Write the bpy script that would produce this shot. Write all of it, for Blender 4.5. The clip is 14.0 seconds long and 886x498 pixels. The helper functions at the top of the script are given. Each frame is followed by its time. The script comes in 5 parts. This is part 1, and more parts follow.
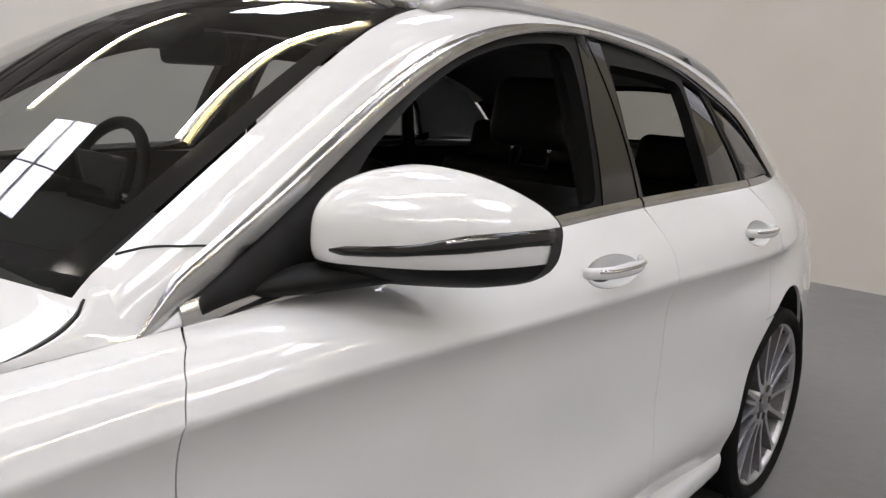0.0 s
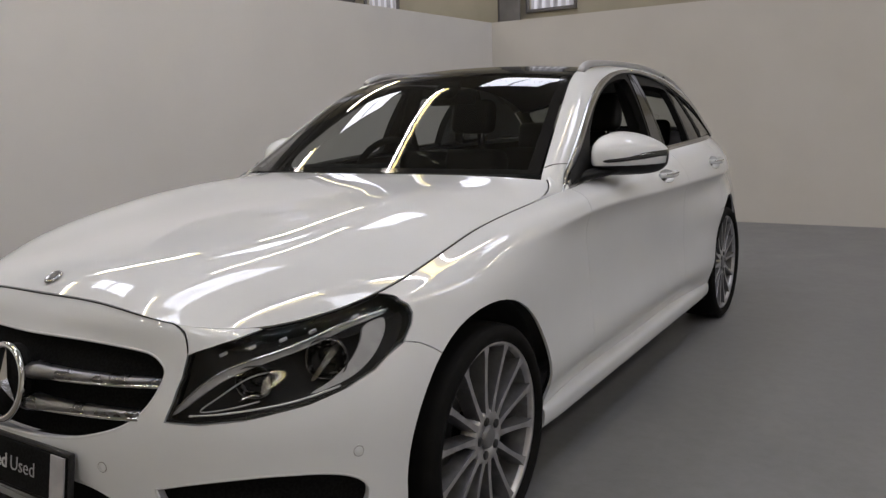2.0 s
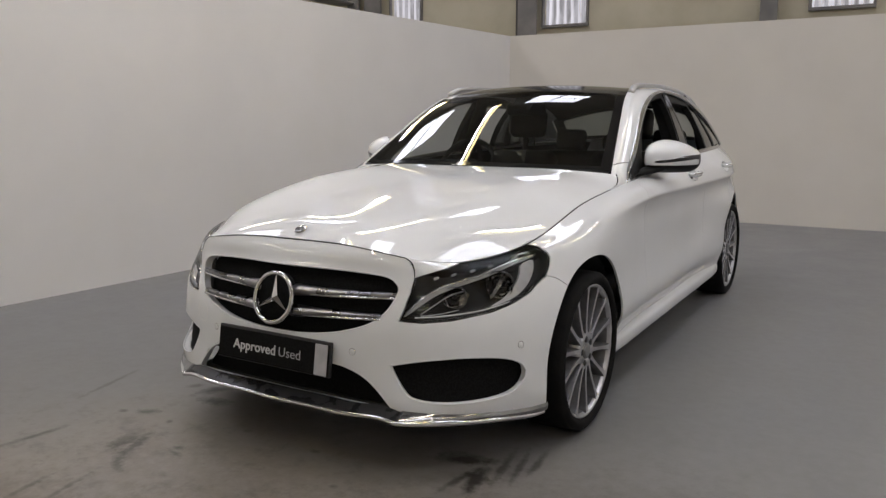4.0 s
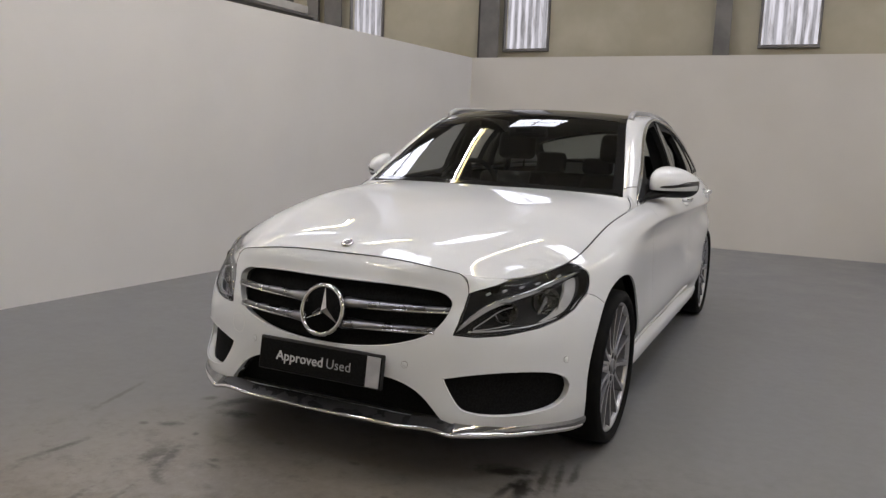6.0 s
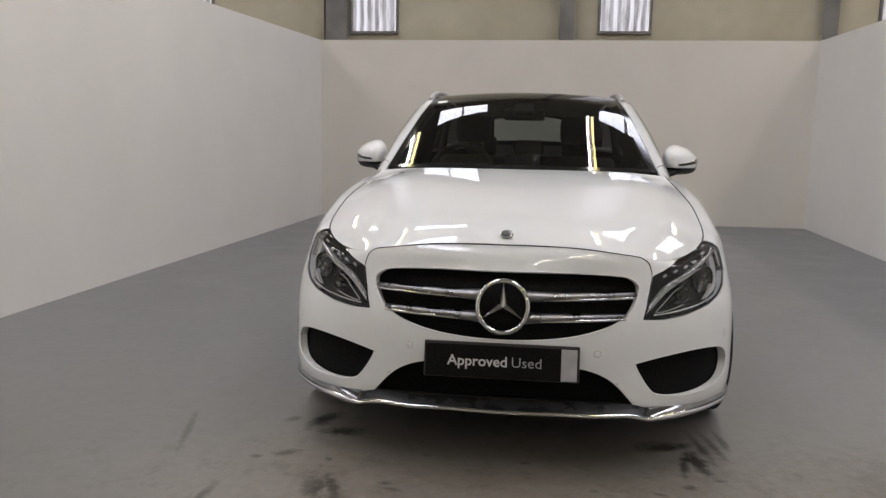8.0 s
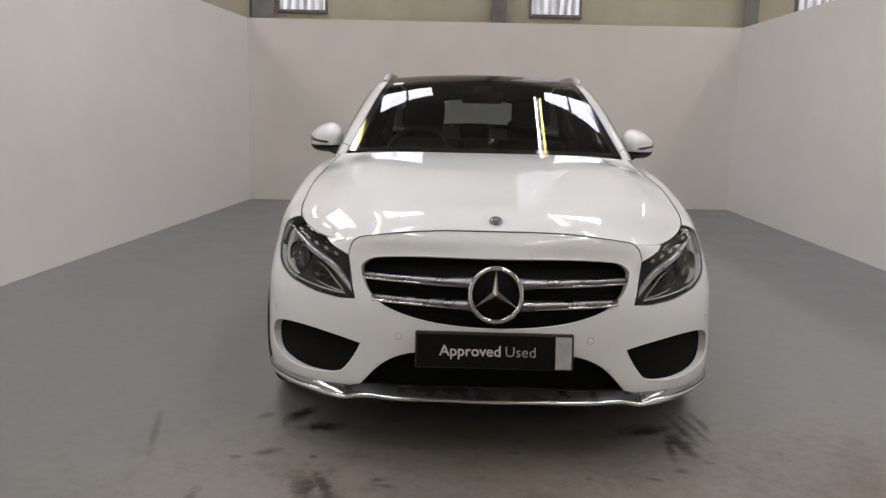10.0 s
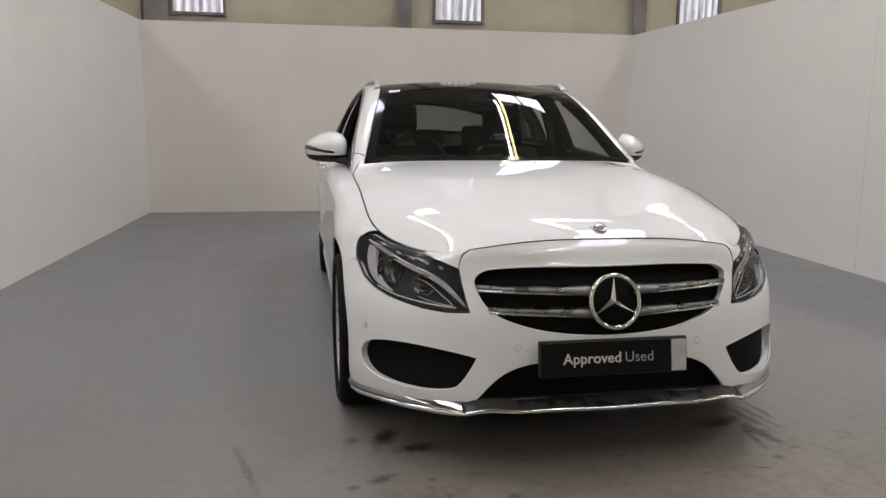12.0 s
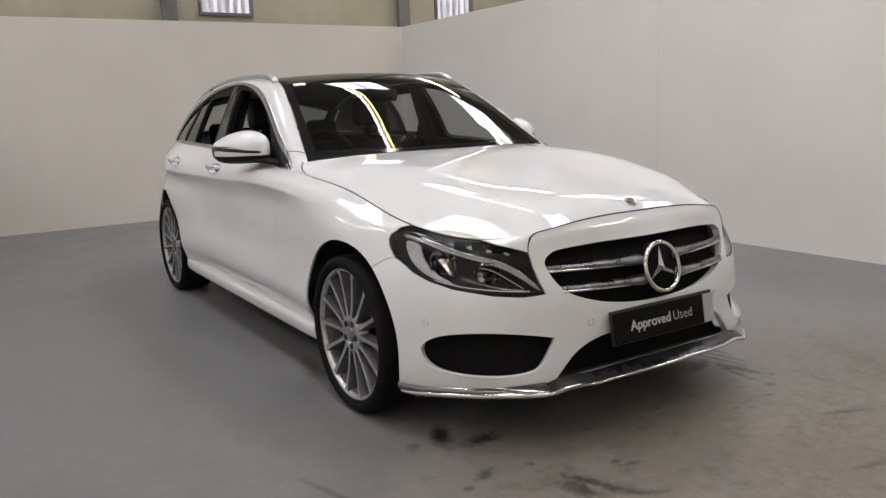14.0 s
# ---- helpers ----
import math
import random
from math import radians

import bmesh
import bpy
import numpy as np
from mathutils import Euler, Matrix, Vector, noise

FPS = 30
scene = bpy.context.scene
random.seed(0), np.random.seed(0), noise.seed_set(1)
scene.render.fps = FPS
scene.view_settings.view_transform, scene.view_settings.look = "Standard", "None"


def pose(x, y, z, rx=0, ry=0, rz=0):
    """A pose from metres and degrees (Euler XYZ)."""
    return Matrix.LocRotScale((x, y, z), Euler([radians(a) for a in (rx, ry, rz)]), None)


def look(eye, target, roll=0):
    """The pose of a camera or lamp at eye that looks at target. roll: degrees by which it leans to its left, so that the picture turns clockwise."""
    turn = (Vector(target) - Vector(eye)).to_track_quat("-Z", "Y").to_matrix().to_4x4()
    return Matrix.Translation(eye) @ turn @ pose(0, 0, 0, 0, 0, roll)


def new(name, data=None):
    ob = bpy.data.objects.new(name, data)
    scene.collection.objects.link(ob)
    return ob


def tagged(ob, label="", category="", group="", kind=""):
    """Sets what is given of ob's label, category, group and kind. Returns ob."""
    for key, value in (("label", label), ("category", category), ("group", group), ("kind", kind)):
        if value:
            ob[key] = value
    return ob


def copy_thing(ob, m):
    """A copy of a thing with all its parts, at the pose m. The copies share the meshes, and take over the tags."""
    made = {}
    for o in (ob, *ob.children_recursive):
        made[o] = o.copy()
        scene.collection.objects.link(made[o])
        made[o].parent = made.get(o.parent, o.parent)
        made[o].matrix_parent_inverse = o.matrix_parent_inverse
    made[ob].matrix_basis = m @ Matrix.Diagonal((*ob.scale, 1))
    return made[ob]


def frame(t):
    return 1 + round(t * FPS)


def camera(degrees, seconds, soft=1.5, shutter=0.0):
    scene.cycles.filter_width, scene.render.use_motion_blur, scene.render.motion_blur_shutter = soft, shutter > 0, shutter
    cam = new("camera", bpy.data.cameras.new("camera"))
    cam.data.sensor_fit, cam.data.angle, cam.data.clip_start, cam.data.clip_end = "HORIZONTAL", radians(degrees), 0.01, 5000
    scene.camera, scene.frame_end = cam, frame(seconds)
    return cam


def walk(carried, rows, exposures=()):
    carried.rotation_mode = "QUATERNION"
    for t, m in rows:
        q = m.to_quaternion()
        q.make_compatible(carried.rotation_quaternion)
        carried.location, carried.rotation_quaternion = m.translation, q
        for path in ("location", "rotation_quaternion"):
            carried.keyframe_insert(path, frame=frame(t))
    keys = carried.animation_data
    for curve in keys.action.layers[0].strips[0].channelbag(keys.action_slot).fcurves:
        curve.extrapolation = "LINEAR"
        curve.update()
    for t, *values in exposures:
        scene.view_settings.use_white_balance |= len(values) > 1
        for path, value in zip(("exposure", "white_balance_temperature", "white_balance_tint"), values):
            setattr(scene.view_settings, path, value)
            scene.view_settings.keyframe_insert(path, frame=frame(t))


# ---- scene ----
cam = camera(59.1, 14.0, soft=1.4)
PATH = [
    (0, (1.563, 0.298, 1.215), (0.31, 1.81, 0.839), 4.1),
    (0.5, (1.657, -0.217, 1.188), (0.469, 1.351, 0.827), 1.6),
    (1, (1.765, -0.75, 1.208), (0.652, 0.856, 0.783), -0.6),
    (1.5, (1.853, -1.23, 1.196), (0.739, 0.391, 0.831), -2.1),
    (2, (1.89, -1.786, 1.2), (0.826, -0.126, 0.867), -1.85),
    (2.5, (1.92, -2.198, 1.18), (0.847, -0.537, 0.878), -1.85),
    (3, (1.937, -2.559, 1.203), (0.892, -0.884, 0.878), -1.2),
    (5.5, (1.828, -3.017, 1.246), (0.873, -1.288, 0.93), 2.0),
    (6, (1.574, -3.151, 1.24), (0.725, -1.363, 0.954), 2.1),
    (6.5, (1.208, -3.289, 1.228), (0.489, -1.44, 0.972), 0.2),
    (7, (0.794, -3.316, 1.232), (0.187, -1.428, 0.978), 0.2),
    (7.5, (0.414, -3.471, 1.215), (-0.032, -1.54, 0.947), -0.6),
    (8, (0.121, -3.455, 1.209), (-0.126, -1.495, 0.899), 0.9),
    (10.5, (-0.191, -3.382, 1.206), (-0.186, -1.412, 0.856), 1.2),
    (11, (-0.339, -3.383, 1.186), (-0.263, -1.414, 0.841), 1.8),
    (11.5, (-0.714, -3.389, 1.208), (-0.499, -1.431, 0.861), 3.1),
    (12, (-1.056, -3.265, 1.215), (-0.689, -1.328, 0.88), 0.6),
    (12.5, (-1.421, -3.169, 1.206), (-0.829, -1.289, 0.87), 2.3),
    (13, (-1.735, -3.085, 1.227), (-1.016, -1.25, 0.883), 0.9),
    (13.5, (-1.98, -2.861, 1.216), (-1.093, -1.102, 0.874), -1.3),
    (14, (-2.188, -2.768, 1.205), (-1.128, -1.111, 0.848), -2.1),
]
walk(cam, [(t, look(eye, target, roll)) for t, eye, target, roll in PATH],
     exposures=[(t, k - .25, 6070, 19) for t, k in ((0, -.15), (.5, -.50), (1, -.80), (1.5, -.84), (2.2, -.79), (3, -.62), (5.5, -.54), (7, -.53), (8, -.43), (11, -.38), (14, -.31))])

# ---- world, exposure ----
world = bpy.data.worlds.new("world")
scene.world = world
world.use_nodes = True
world.node_tree.nodes["Background"].inputs[0].default_value = (.9, .95, 1, 1)
world.node_tree.nodes["Background"].inputs[1].default_value = .02

# ---- materials ----
def principled(name, color=(.5, .5, .5), rough=.5, metal=0.0, coat=0.0, specular=.5, coat_rough=.03):
    m = bpy.data.materials.new(name)
    m.use_nodes = True
    b = m.node_tree.nodes["Principled BSDF"]
    b.inputs["Base Color"].default_value = (*color, 1)
    b.inputs["Roughness"].default_value = rough
    b.inputs["Metallic"].default_value = metal
    b.inputs["Coat Weight"].default_value = coat
    b.inputs["Coat Roughness"].default_value = coat_rough
    b.inputs["Specular IOR Level"].default_value = specular
    return m


def add_node(m, kind, **values):
    n = m.node_tree.nodes.new(kind)
    for key, value in values.items():
        n.inputs[key.replace("_", " ")].default_value = value
    return n


def join(m, a, out, b, inp):
    m.node_tree.links.new(a.outputs[out], b.inputs[inp])


def noise_of(m, scale, detail=4.0, rough=.55, coords="Object", stretch=(1, 1, 1)):
    tc, mp = add_node(m, "ShaderNodeTexCoord"), add_node(m, "ShaderNodeMapping", Scale=stretch)
    n = add_node(m, "ShaderNodeTexNoise", Scale=scale, Detail=detail, Roughness=rough)
    join(m, tc, coords, mp, "Vector")
    join(m, mp, "Vector", n, "Vector")
    return n


def ramp(m, source, stops, out="Fac"):
    r = m.node_tree.nodes.new("ShaderNodeValToRGB")
    e = r.color_ramp.elements
    while len(e) < len(stops):
        e.new(.5)
    for el, (p, c) in zip(e, stops):
        el.position, el.color = p, (*c, 1) if len(c) == 3 else c
    join(m, source, out, r, "Fac")
    return r


def speckled(m, a, b, scale, lo=.35, hi=.65, coords="Object", bump=0.0, bump_scale=60.0, rough=None):
    """Lets a material's colour wander between a and b, with a fine bump."""
    p = m.node_tree.nodes["Principled BSDF"]
    n = noise_of(m, scale, coords=coords)
    join(m, ramp(m, n, [(lo, a), (hi, b)]), "Color", p, "Base Color")
    if rough:
        join(m, ramp(m, n, [(lo, (rough[0],) * 3), (hi, (rough[1],) * 3)]), "Color", p, "Roughness")
    if bump:
        f = noise_of(m, bump_scale, coords=coords)
        bp = add_node(m, "ShaderNodeBump", Strength=bump, Distance=.002)
        join(m, f, "Fac", bp, "Height")
        join(m, bp, "Normal", p, "Normal")
    return m


def glass_of(name, tint, gloss=1.0, face=.055):
    """A thin pane: tinted see-through, with a mirror gloss that grows from face on to edge on, alike from both sides."""
    m = bpy.data.materials.new(name)
    m.use_nodes = True
    nt = m.node_tree
    nt.nodes.remove(nt.nodes["Principled BSDF"])
    tr = add_node(m, "ShaderNodeBsdfTransparent", Color=(*tint, 1))
    gl = add_node(m, "ShaderNodeBsdfGlossy", Roughness=.01, Color=(gloss, gloss, gloss, 1))
    lw, mx = add_node(m, "ShaderNodeLayerWeight", Blend=.5), nt.nodes.new("ShaderNodeMixShader")
    pw, ad = add_node(m, "ShaderNodeMath"), add_node(m, "ShaderNodeMath")
    pw.operation, ad.operation = "POWER", "MULTIPLY_ADD"
    pw.inputs[1].default_value = 4.6
    ad.inputs[1].default_value, ad.inputs[2].default_value = 1 - face, face
    join(m, lw, "Facing", pw, 0)
    join(m, pw, 0, ad, 0)
    join(m, ad, 0, mx, 0)
    nt.links.new(tr.outputs[0], mx.inputs[1])
    nt.links.new(gl.outputs[0], mx.inputs[2])
    nt.links.new(mx.outputs[0], nt.nodes["Material Output"].inputs[0])
    return m


def glow(name, color, strength):
    m = bpy.data.materials.new(name)
    m.use_nodes = True
    nt = m.node_tree
    nt.nodes.remove(nt.nodes["Principled BSDF"])
    e = add_node(m, "ShaderNodeEmission", Color=(*color, 1), Strength=strength)
    nt.links.new(e.outputs[0], nt.nodes["Material Output"].inputs[0])
    return m


PAINT = principled("white_paint", (.73, .735, .74), .6, coat=1.0, specular=.08, coat_rough=.02)
PAINT.node_tree.nodes["Principled BSDF"].inputs["Coat IOR"].default_value = 1.65
speckled(PAINT, (.702, .72, .732), (.732, .75, .762), 3.0, rough=(.55, .65))
CHROME = speckled(principled("chrome", (.7, .7, .7), .08, 1.0), (.64, .64, .64), (.74, .74, .74), 9.0, rough=(.06, .14))
SATIN = speckled(principled("satin_metal", (.6, .6, .61), .28, 1.0), (.52, .52, .53), (.64, .64, .65), 12.0, rough=(.24, .34))
BLACK = speckled(principled("black_plastic", (.012, .012, .013), .45), (.010, .010, .011), (.018, .018, .018), 40.0, bump=.15, bump_scale=400)
GLOSS = speckled(principled("gloss_black", (.008, .008, .009), .08, coat=.1), (.006, .006, .007), (.012, .012, .012), 6.0)
RUBBER = speckled(principled("rubber", (.006, .006, .006), .75, specular=.1), (.005, .005, .005), (.010, .0095, .009), 14.0, bump=.2, bump_scale=180, rough=(.65, .85))
DARK = speckled(principled("dark_lining", (.012, .012, .012), .9), (.009, .009, .009), (.016, .016, .016), 20.0)
LEATHER = speckled(principled("black_leather", (.010, .010, .010), .55, specular=.3), (.012, .012, .012), (.018, .0175, .017), 18.0, bump=.3, bump_scale=220)
CABIN = speckled(principled("dark_trim", (.013, .013, .013), .6, specular=.3), (.010, .010, .010), (.017, .017, .017), 25.0, bump=.2, bump_scale=300)
ALLOY = speckled(principled("machined_alloy", (.5, .5, .51), .3, .9), (.43, .43, .44), (.56, .56, .57), 22.0, rough=(.34, .46))
ALLOY_DARK = speckled(principled("grey_wheel_paint", (.15, .15, .155), .4, .5, coat=.4), (.12, .12, .125), (.19, .19, .195), 18.0)
STEEL = speckled(principled("brake_steel", (.35, .34, .33), .4, 1.0), (.28, .27, .26), (.42, .41, .40), 30.0)
MIRROR = principled("mirror_silver", (.85, .86, .87), .02, 1.0)
GLASS = glass_of("clear_glass", (.44, .465, .455))
RAIL = principled("rail_metal", (.5, .5, .51), .42, .8)
TRIM = speckled(principled("trim_metal", (.46, .46, .46), .2, 1.0), (.42, .42, .42), (.50, .50, .495), 16.0, rough=(.16, .26))
SEAM = principled("seam_filler", (.68, .67, .66), .6)
PRIVACY = glass_of("tinted_glass", (.16, .165, .165))
LENS = glass_of("lens_glass", (.9, .91, .92), .42)
LAMP_SILVER = speckled(principled("lamp_silver", (.82, .82, .82), .22, .5), (.76, .76, .76), (.86, .86, .86), 20.0, rough=(.16, .28))
FRAME = speckled(principled("matt_black_frame", (.006, .006, .006), .5, specular=.15), (.005, .005, .005), (.009, .009, .009), 30.0)
LOUVRE = speckled(principled("louvre_metal", (.22, .22, .225), .3, 1.0), (.18, .18, .185), (.25, .25, .255), 14.0, rough=(.22, .36))


# ---- meshes ----
def mesh_of(name, verts, faces, smooth=True):
    me = bpy.data.meshes.new(name)
    me.from_pydata([tuple(map(float, p)) for p in verts], [], [tuple(map(int, f)) for f in faces])
    me.validate()
    if smooth:
        me.polygons.foreach_set("use_smooth", [True] * len(me.polygons))
    me.update()
    return me


def part(name, data, material, parent=None, label=""):
    """One mesh object under its thing or part; data is a bmesh, or vertices and faces."""
    if isinstance(data, bmesh.types.BMesh):
        me = bpy.data.meshes.new(name)
        data.to_mesh(me)
        data.free()
    elif isinstance(data, bpy.types.Mesh):
        me = data
    else:
        me = mesh_of(name, *data)
    if material and not me.materials:
        me.materials.append(material)
    ob = new(name, me)
    if parent:
        ob.parent = parent
    return tagged(ob, label)


def flip_x(data):
    v, f = data[:2]
    return (np.asarray(v) * np.array([-1, 1, 1]), [tuple(reversed(q)) for q in f]) + tuple(data[2:])


def merge(*datas):
    vs, fs, n = [], [], 0
    for d in datas:
        vs.append(np.asarray(d[0], float))
        fs += [tuple(i + n for i in q) for q in d[1]]
        n += len(d[0])
    return np.concatenate(vs), fs


def grid(fn, us, vs, closed_u=False, closed_v=False, flip=False):
    """A sheet of quads through fn(u, v), which takes flat arrays."""
    nu, nv = len(us), len(vs)
    uu, vv = [g.ravel() for g in np.meshgrid(us, vs, indexing="ij")]
    p = fn(uu, vv)
    f = []
    for i in range(nu if closed_u else nu - 1):
        for j in range(nv if closed_v else nv - 1):
            a, b = i * nv + j, ((i + 1) % nu) * nv + j
            c, d = ((i + 1) % nu) * nv + (j + 1) % nv, i * nv + (j + 1) % nv
            f.append((a, d, c, b) if flip else (a, b, c, d))
    return p, f


def thick(data, depth, nu, nv):
    """Gives a grid sheet of nu x nv points a rim and a back, depth behind its face."""
    p, f = data
    p = np.asarray(p, float)
    n = np.zeros_like(p)
    for q in f:
        k = np.cross(p[q[1]] - p[q[0]], p[q[-1]] - p[q[0]])
        for i in q:
            n[i] += k
    n /= np.linalg.norm(n, axis=1)[:, None] + 1e-12
    rim = [i * nv for i in range(nu)] + [(nu - 1) * nv + j for j in range(1, nv)] + [i * nv + nv - 1 for i in range(nu - 2, -1, -1)] + [j for j in range(nv - 2, 0, -1)]
    m, base = len(rim), len(p)
    v = np.concatenate([p, p[rim], p[rim] - n[rim] * depth])
    g = list(f)
    for k in range(m):
        a, b = base + k, base + (k + 1) % m
        g.append((a, b, b + m, a + m))
    return v, g


def box(cx, cy, cz, sx, sy, sz, bevel=.01, seg=2):
    bm = bmesh.new()
    bmesh.ops.create_cube(bm, size=1)
    bmesh.ops.scale(bm, vec=(sx, sy, sz), verts=bm.verts)
    if bevel:
        bmesh.ops.bevel(bm, geom=bm.edges[:], offset=min(bevel, .45 * min(sx, sy, sz)), segments=seg, affect="EDGES", profile=.5)
    bmesh.ops.translate(bm, vec=(cx, cy, cz), verts=bm.verts)
    for f in bm.faces:
        f.smooth = bevel > .015
    return bm


def tube(points, radius, n=10, flat=(1, 1), closed=False, up=(0, 0, 1)):
    """A round or flattened bar along a line of points; radius may change along it."""
    p = np.asarray(points, float)
    r = np.broadcast_to(np.asarray(radius, float), (len(p),))
    t = (np.roll(p, -1, 0) - np.roll(p, 1, 0)) if closed else np.gradient(p, axis=0)
    t /= np.linalg.norm(t, axis=1)[:, None]
    a = np.cross(np.asarray(up, float), t)
    a /= np.linalg.norm(a, axis=1)[:, None] + 1e-9
    b = np.cross(t, a)
    ang = np.linspace(0, 2 * np.pi, n, endpoint=False)
    v = (p[:, None] + r[:, None, None] * (a[:, None] * np.cos(ang)[None, :, None] * flat[0] + b[:, None] * np.sin(ang)[None, :, None] * flat[1])).reshape(-1, 3)
    m = len(p)
    f = [(i * n + j, ((i + 1) % m) * n + j, ((i + 1) % m) * n + (j + 1) % n, i * n + (j + 1) % n) for i in range(m if closed else m - 1) for j in range(n)]
    if not closed:
        f += [tuple(range(n)), tuple(reversed(range((m - 1) * n, m * n)))]
    return v, f


def lathe(profile, n=64, axis=0, closed=False):
    """Turns (radius, along) pairs about the x axis."""
    pr = np.asarray(profile, float)
    ang = np.linspace(0, 2 * np.pi, n, endpoint=False)
    v = np.stack([np.broadcast_to(pr[None, :, 1], (n, len(pr))), pr[None, :, 0] * np.cos(ang)[:, None], pr[None, :, 0] * np.sin(ang)[:, None]], -1).reshape(-1, 3)
    k = len(pr)
    f = [(i * k + j, i * k + (j + 1) % k, ((i + 1) % n) * k + (j + 1) % k, ((i + 1) % n) * k + j) for i in range(n) for j in range(k if closed else k - 1)]
    return v, f


def inside(poly, q):
    """Which of the points q lie inside the polygon."""
    poly, q = np.asarray(poly), np.asarray(q)
    x, y = q[:, 0], q[:, 1]
    r = np.zeros(len(q), bool)
    a, b = poly, np.roll(poly, -1, 0)
    for (x0, y0), (x1, y1) in zip(a, b):
        if y0 != y1:
            r ^= ((y0 > y) != (y1 > y)) & (x < (x1 - x0) * (y - y0) / (y1 - y0) + x0)
    return r


def area_of(poly):
    a, b = np.asarray(poly), np.roll(poly, -1, 0)
    return .5 * float((a[:, 0] * b[:, 1] - b[:, 0] * a[:, 1]).sum())


def finer(loop, step):
    out = []
    for a, b in zip(loop, np.roll(loop, -1, 0)):
        k = max(1, int(np.ceil(np.linalg.norm(b - a) / step)))
        out += [a + (b - a) * i / k for i in range(k)]
    return np.array(out)


def rounded(loop, times=2, keep=.25):
    """Cuts the corners of a closed loop."""
    loop = np.asarray(loop, float)
    for _ in range(times):
        nxt = np.roll(loop, -1, 0)
        loop = np.stack([loop * (1 - keep) + nxt * keep, loop * keep + nxt * (1 - keep)], 1).reshape(-1, 2)
    return loop


def inset(loop, d):
    """Moves a counter-clockwise loop inwards by d."""
    e = np.roll(loop, -1, 0) - loop
    e /= np.linalg.norm(e, axis=1)[:, None] + 1e-9
    n = np.stack([-e[:, 1], e[:, 0]], 1)
    m = n + np.roll(n, 1, 0)
    return loop + d * m / np.maximum(np.linalg.norm(m, axis=1)[:, None], .6)


def trimmed(loop, holes=(), step=.03, depth=.014, gap=.0018, surface=None, lift=0.0):
    """A panel: the part of a surface inside a loop in its own plane (s, v), less holes, with edges turned in by depth."""
    fn = surface or shell
    from mathutils.geometry import delaunay_2d_cdt
    loops = []
    for k, lp in enumerate([loop, *holes]):
        lp = np.asarray(lp, float)
        if area_of(lp) < 0:
            lp = lp[::-1]
        lp = finer(lp, step * .7)
        loops.append(inset(lp, gap if k == 0 else -gap))
    lo, hi = loops[0].min(0), loops[0].max(0)
    gs, gv = np.meshgrid(np.arange(lo[0] + step / 2, hi[0], step), np.arange(lo[1] + step / 2, hi[1], step), indexing="ij")
    gv = gv + (np.arange(gs.shape[0]) % 2)[:, None] * step / 2
    q = np.stack([gs.ravel(), gv.ravel()], 1)
    rim = np.concatenate(loops)
    keep = inside(loops[0], q)
    for h in loops[1:]:
        keep &= ~inside(h, q)
    q = q[keep]
    if fn is shell and lo[1] < V_RIDGE < hi[1]:
        # even rows of points along the shoulder keep the crease clean
        rs = np.arange(lo[0] + .004, hi[0], step * .8)
        ridge = np.concatenate([np.stack([rs, np.full(len(rs), V_RIDGE + d)], 1) for d in (0, -.010, .010, -.022, .022, -.036, .036)])
        ridge = ridge[(np.abs(ridge[:, 0]) > 1.4) & inside(loops[0], ridge)]
        for h in loops[1:]:
            ridge = ridge[~inside(h, ridge)]
        if len(ridge):
            q = q[(np.abs(q[:, 1] - V_RIDGE) > .046) | (np.abs(q[:, 0]) < 1.41)]
            ridge = ridge[np.min(((ridge[:, None] - rim[None]) ** 2).sum(2), 1) > (.5 * step) ** 2]
            q = np.concatenate([q, ridge])
    far = np.ones(len(q), bool)
    for c in range(0, len(q), 500):
        far[c:c + 500] = np.min(((q[c:c + 500, None] - rim[None]) ** 2).sum(2), 1) > (.45 * step) ** 2
    q = np.concatenate([rim, q[far]])
    edges, n = [], 0
    if fn is shell:
        row = [i for i in range(len(rim), len(q)) if abs(q[i, 1] - V_RIDGE) < 1e-9]
        row.sort(key=lambda i: q[i, 0])
        edges += [(a, b) for a, b in zip(row[:-1], row[1:]) if q[b, 0] - q[a, 0] < step]
    for lp in loops:
        edges += [(n + i, n + (i + 1) % len(lp)) for i in range(len(lp))]
        n += len(lp)
    v2, _, tri, _, _, _ = delaunay_2d_cdt([Vector(p) for p in q], edges, [], 0, 1e-7)
    v2 = np.array([tuple(p) for p in v2])
    cen = np.array([v2[list(f)].mean(0) for f in tri])
    ok = inside(loops[0], cen)
    for h in loops[1:]:
        ok &= ~inside(h, cen)
    faces = []
    for f, o in zip(tri, ok):
        if o:
            a, b, c = v2[f[0]], v2[f[1]], v2[f[2]]
            faces.append(tuple(f) if np.cross(b - a, c - a) > 0 else tuple(reversed(f)))

    def normal(s, v):
        e = 1e-3
        k = np.cross(fn(s + e, v) - fn(s - e, v), fn(s, v + e) - fn(s, v - e))
        return k / np.linalg.norm(k, axis=1)[:, None]
    p = fn(v2[:, 0], v2[:, 1])
    if lift:
        p = p + normal(v2[:, 0], v2[:, 1]) * lift
    verts, n = [p], len(p)
    for lp in loops:
        nn = normal(lp[:, 0], lp[:, 1])
        edge = fn(lp[:, 0], lp[:, 1]) + nn * lift
        m = len(lp)
        verts += [edge, edge - nn * depth]
        ring = [(n + i, n + m + i, n + m + (i + 1) % m, n + (i + 1) % m) for i in range(m)]
        faces += ring if lp is loops[0] else [tuple(reversed(r)) for r in ring]
        n += 2 * m
    return np.concatenate(verts), faces



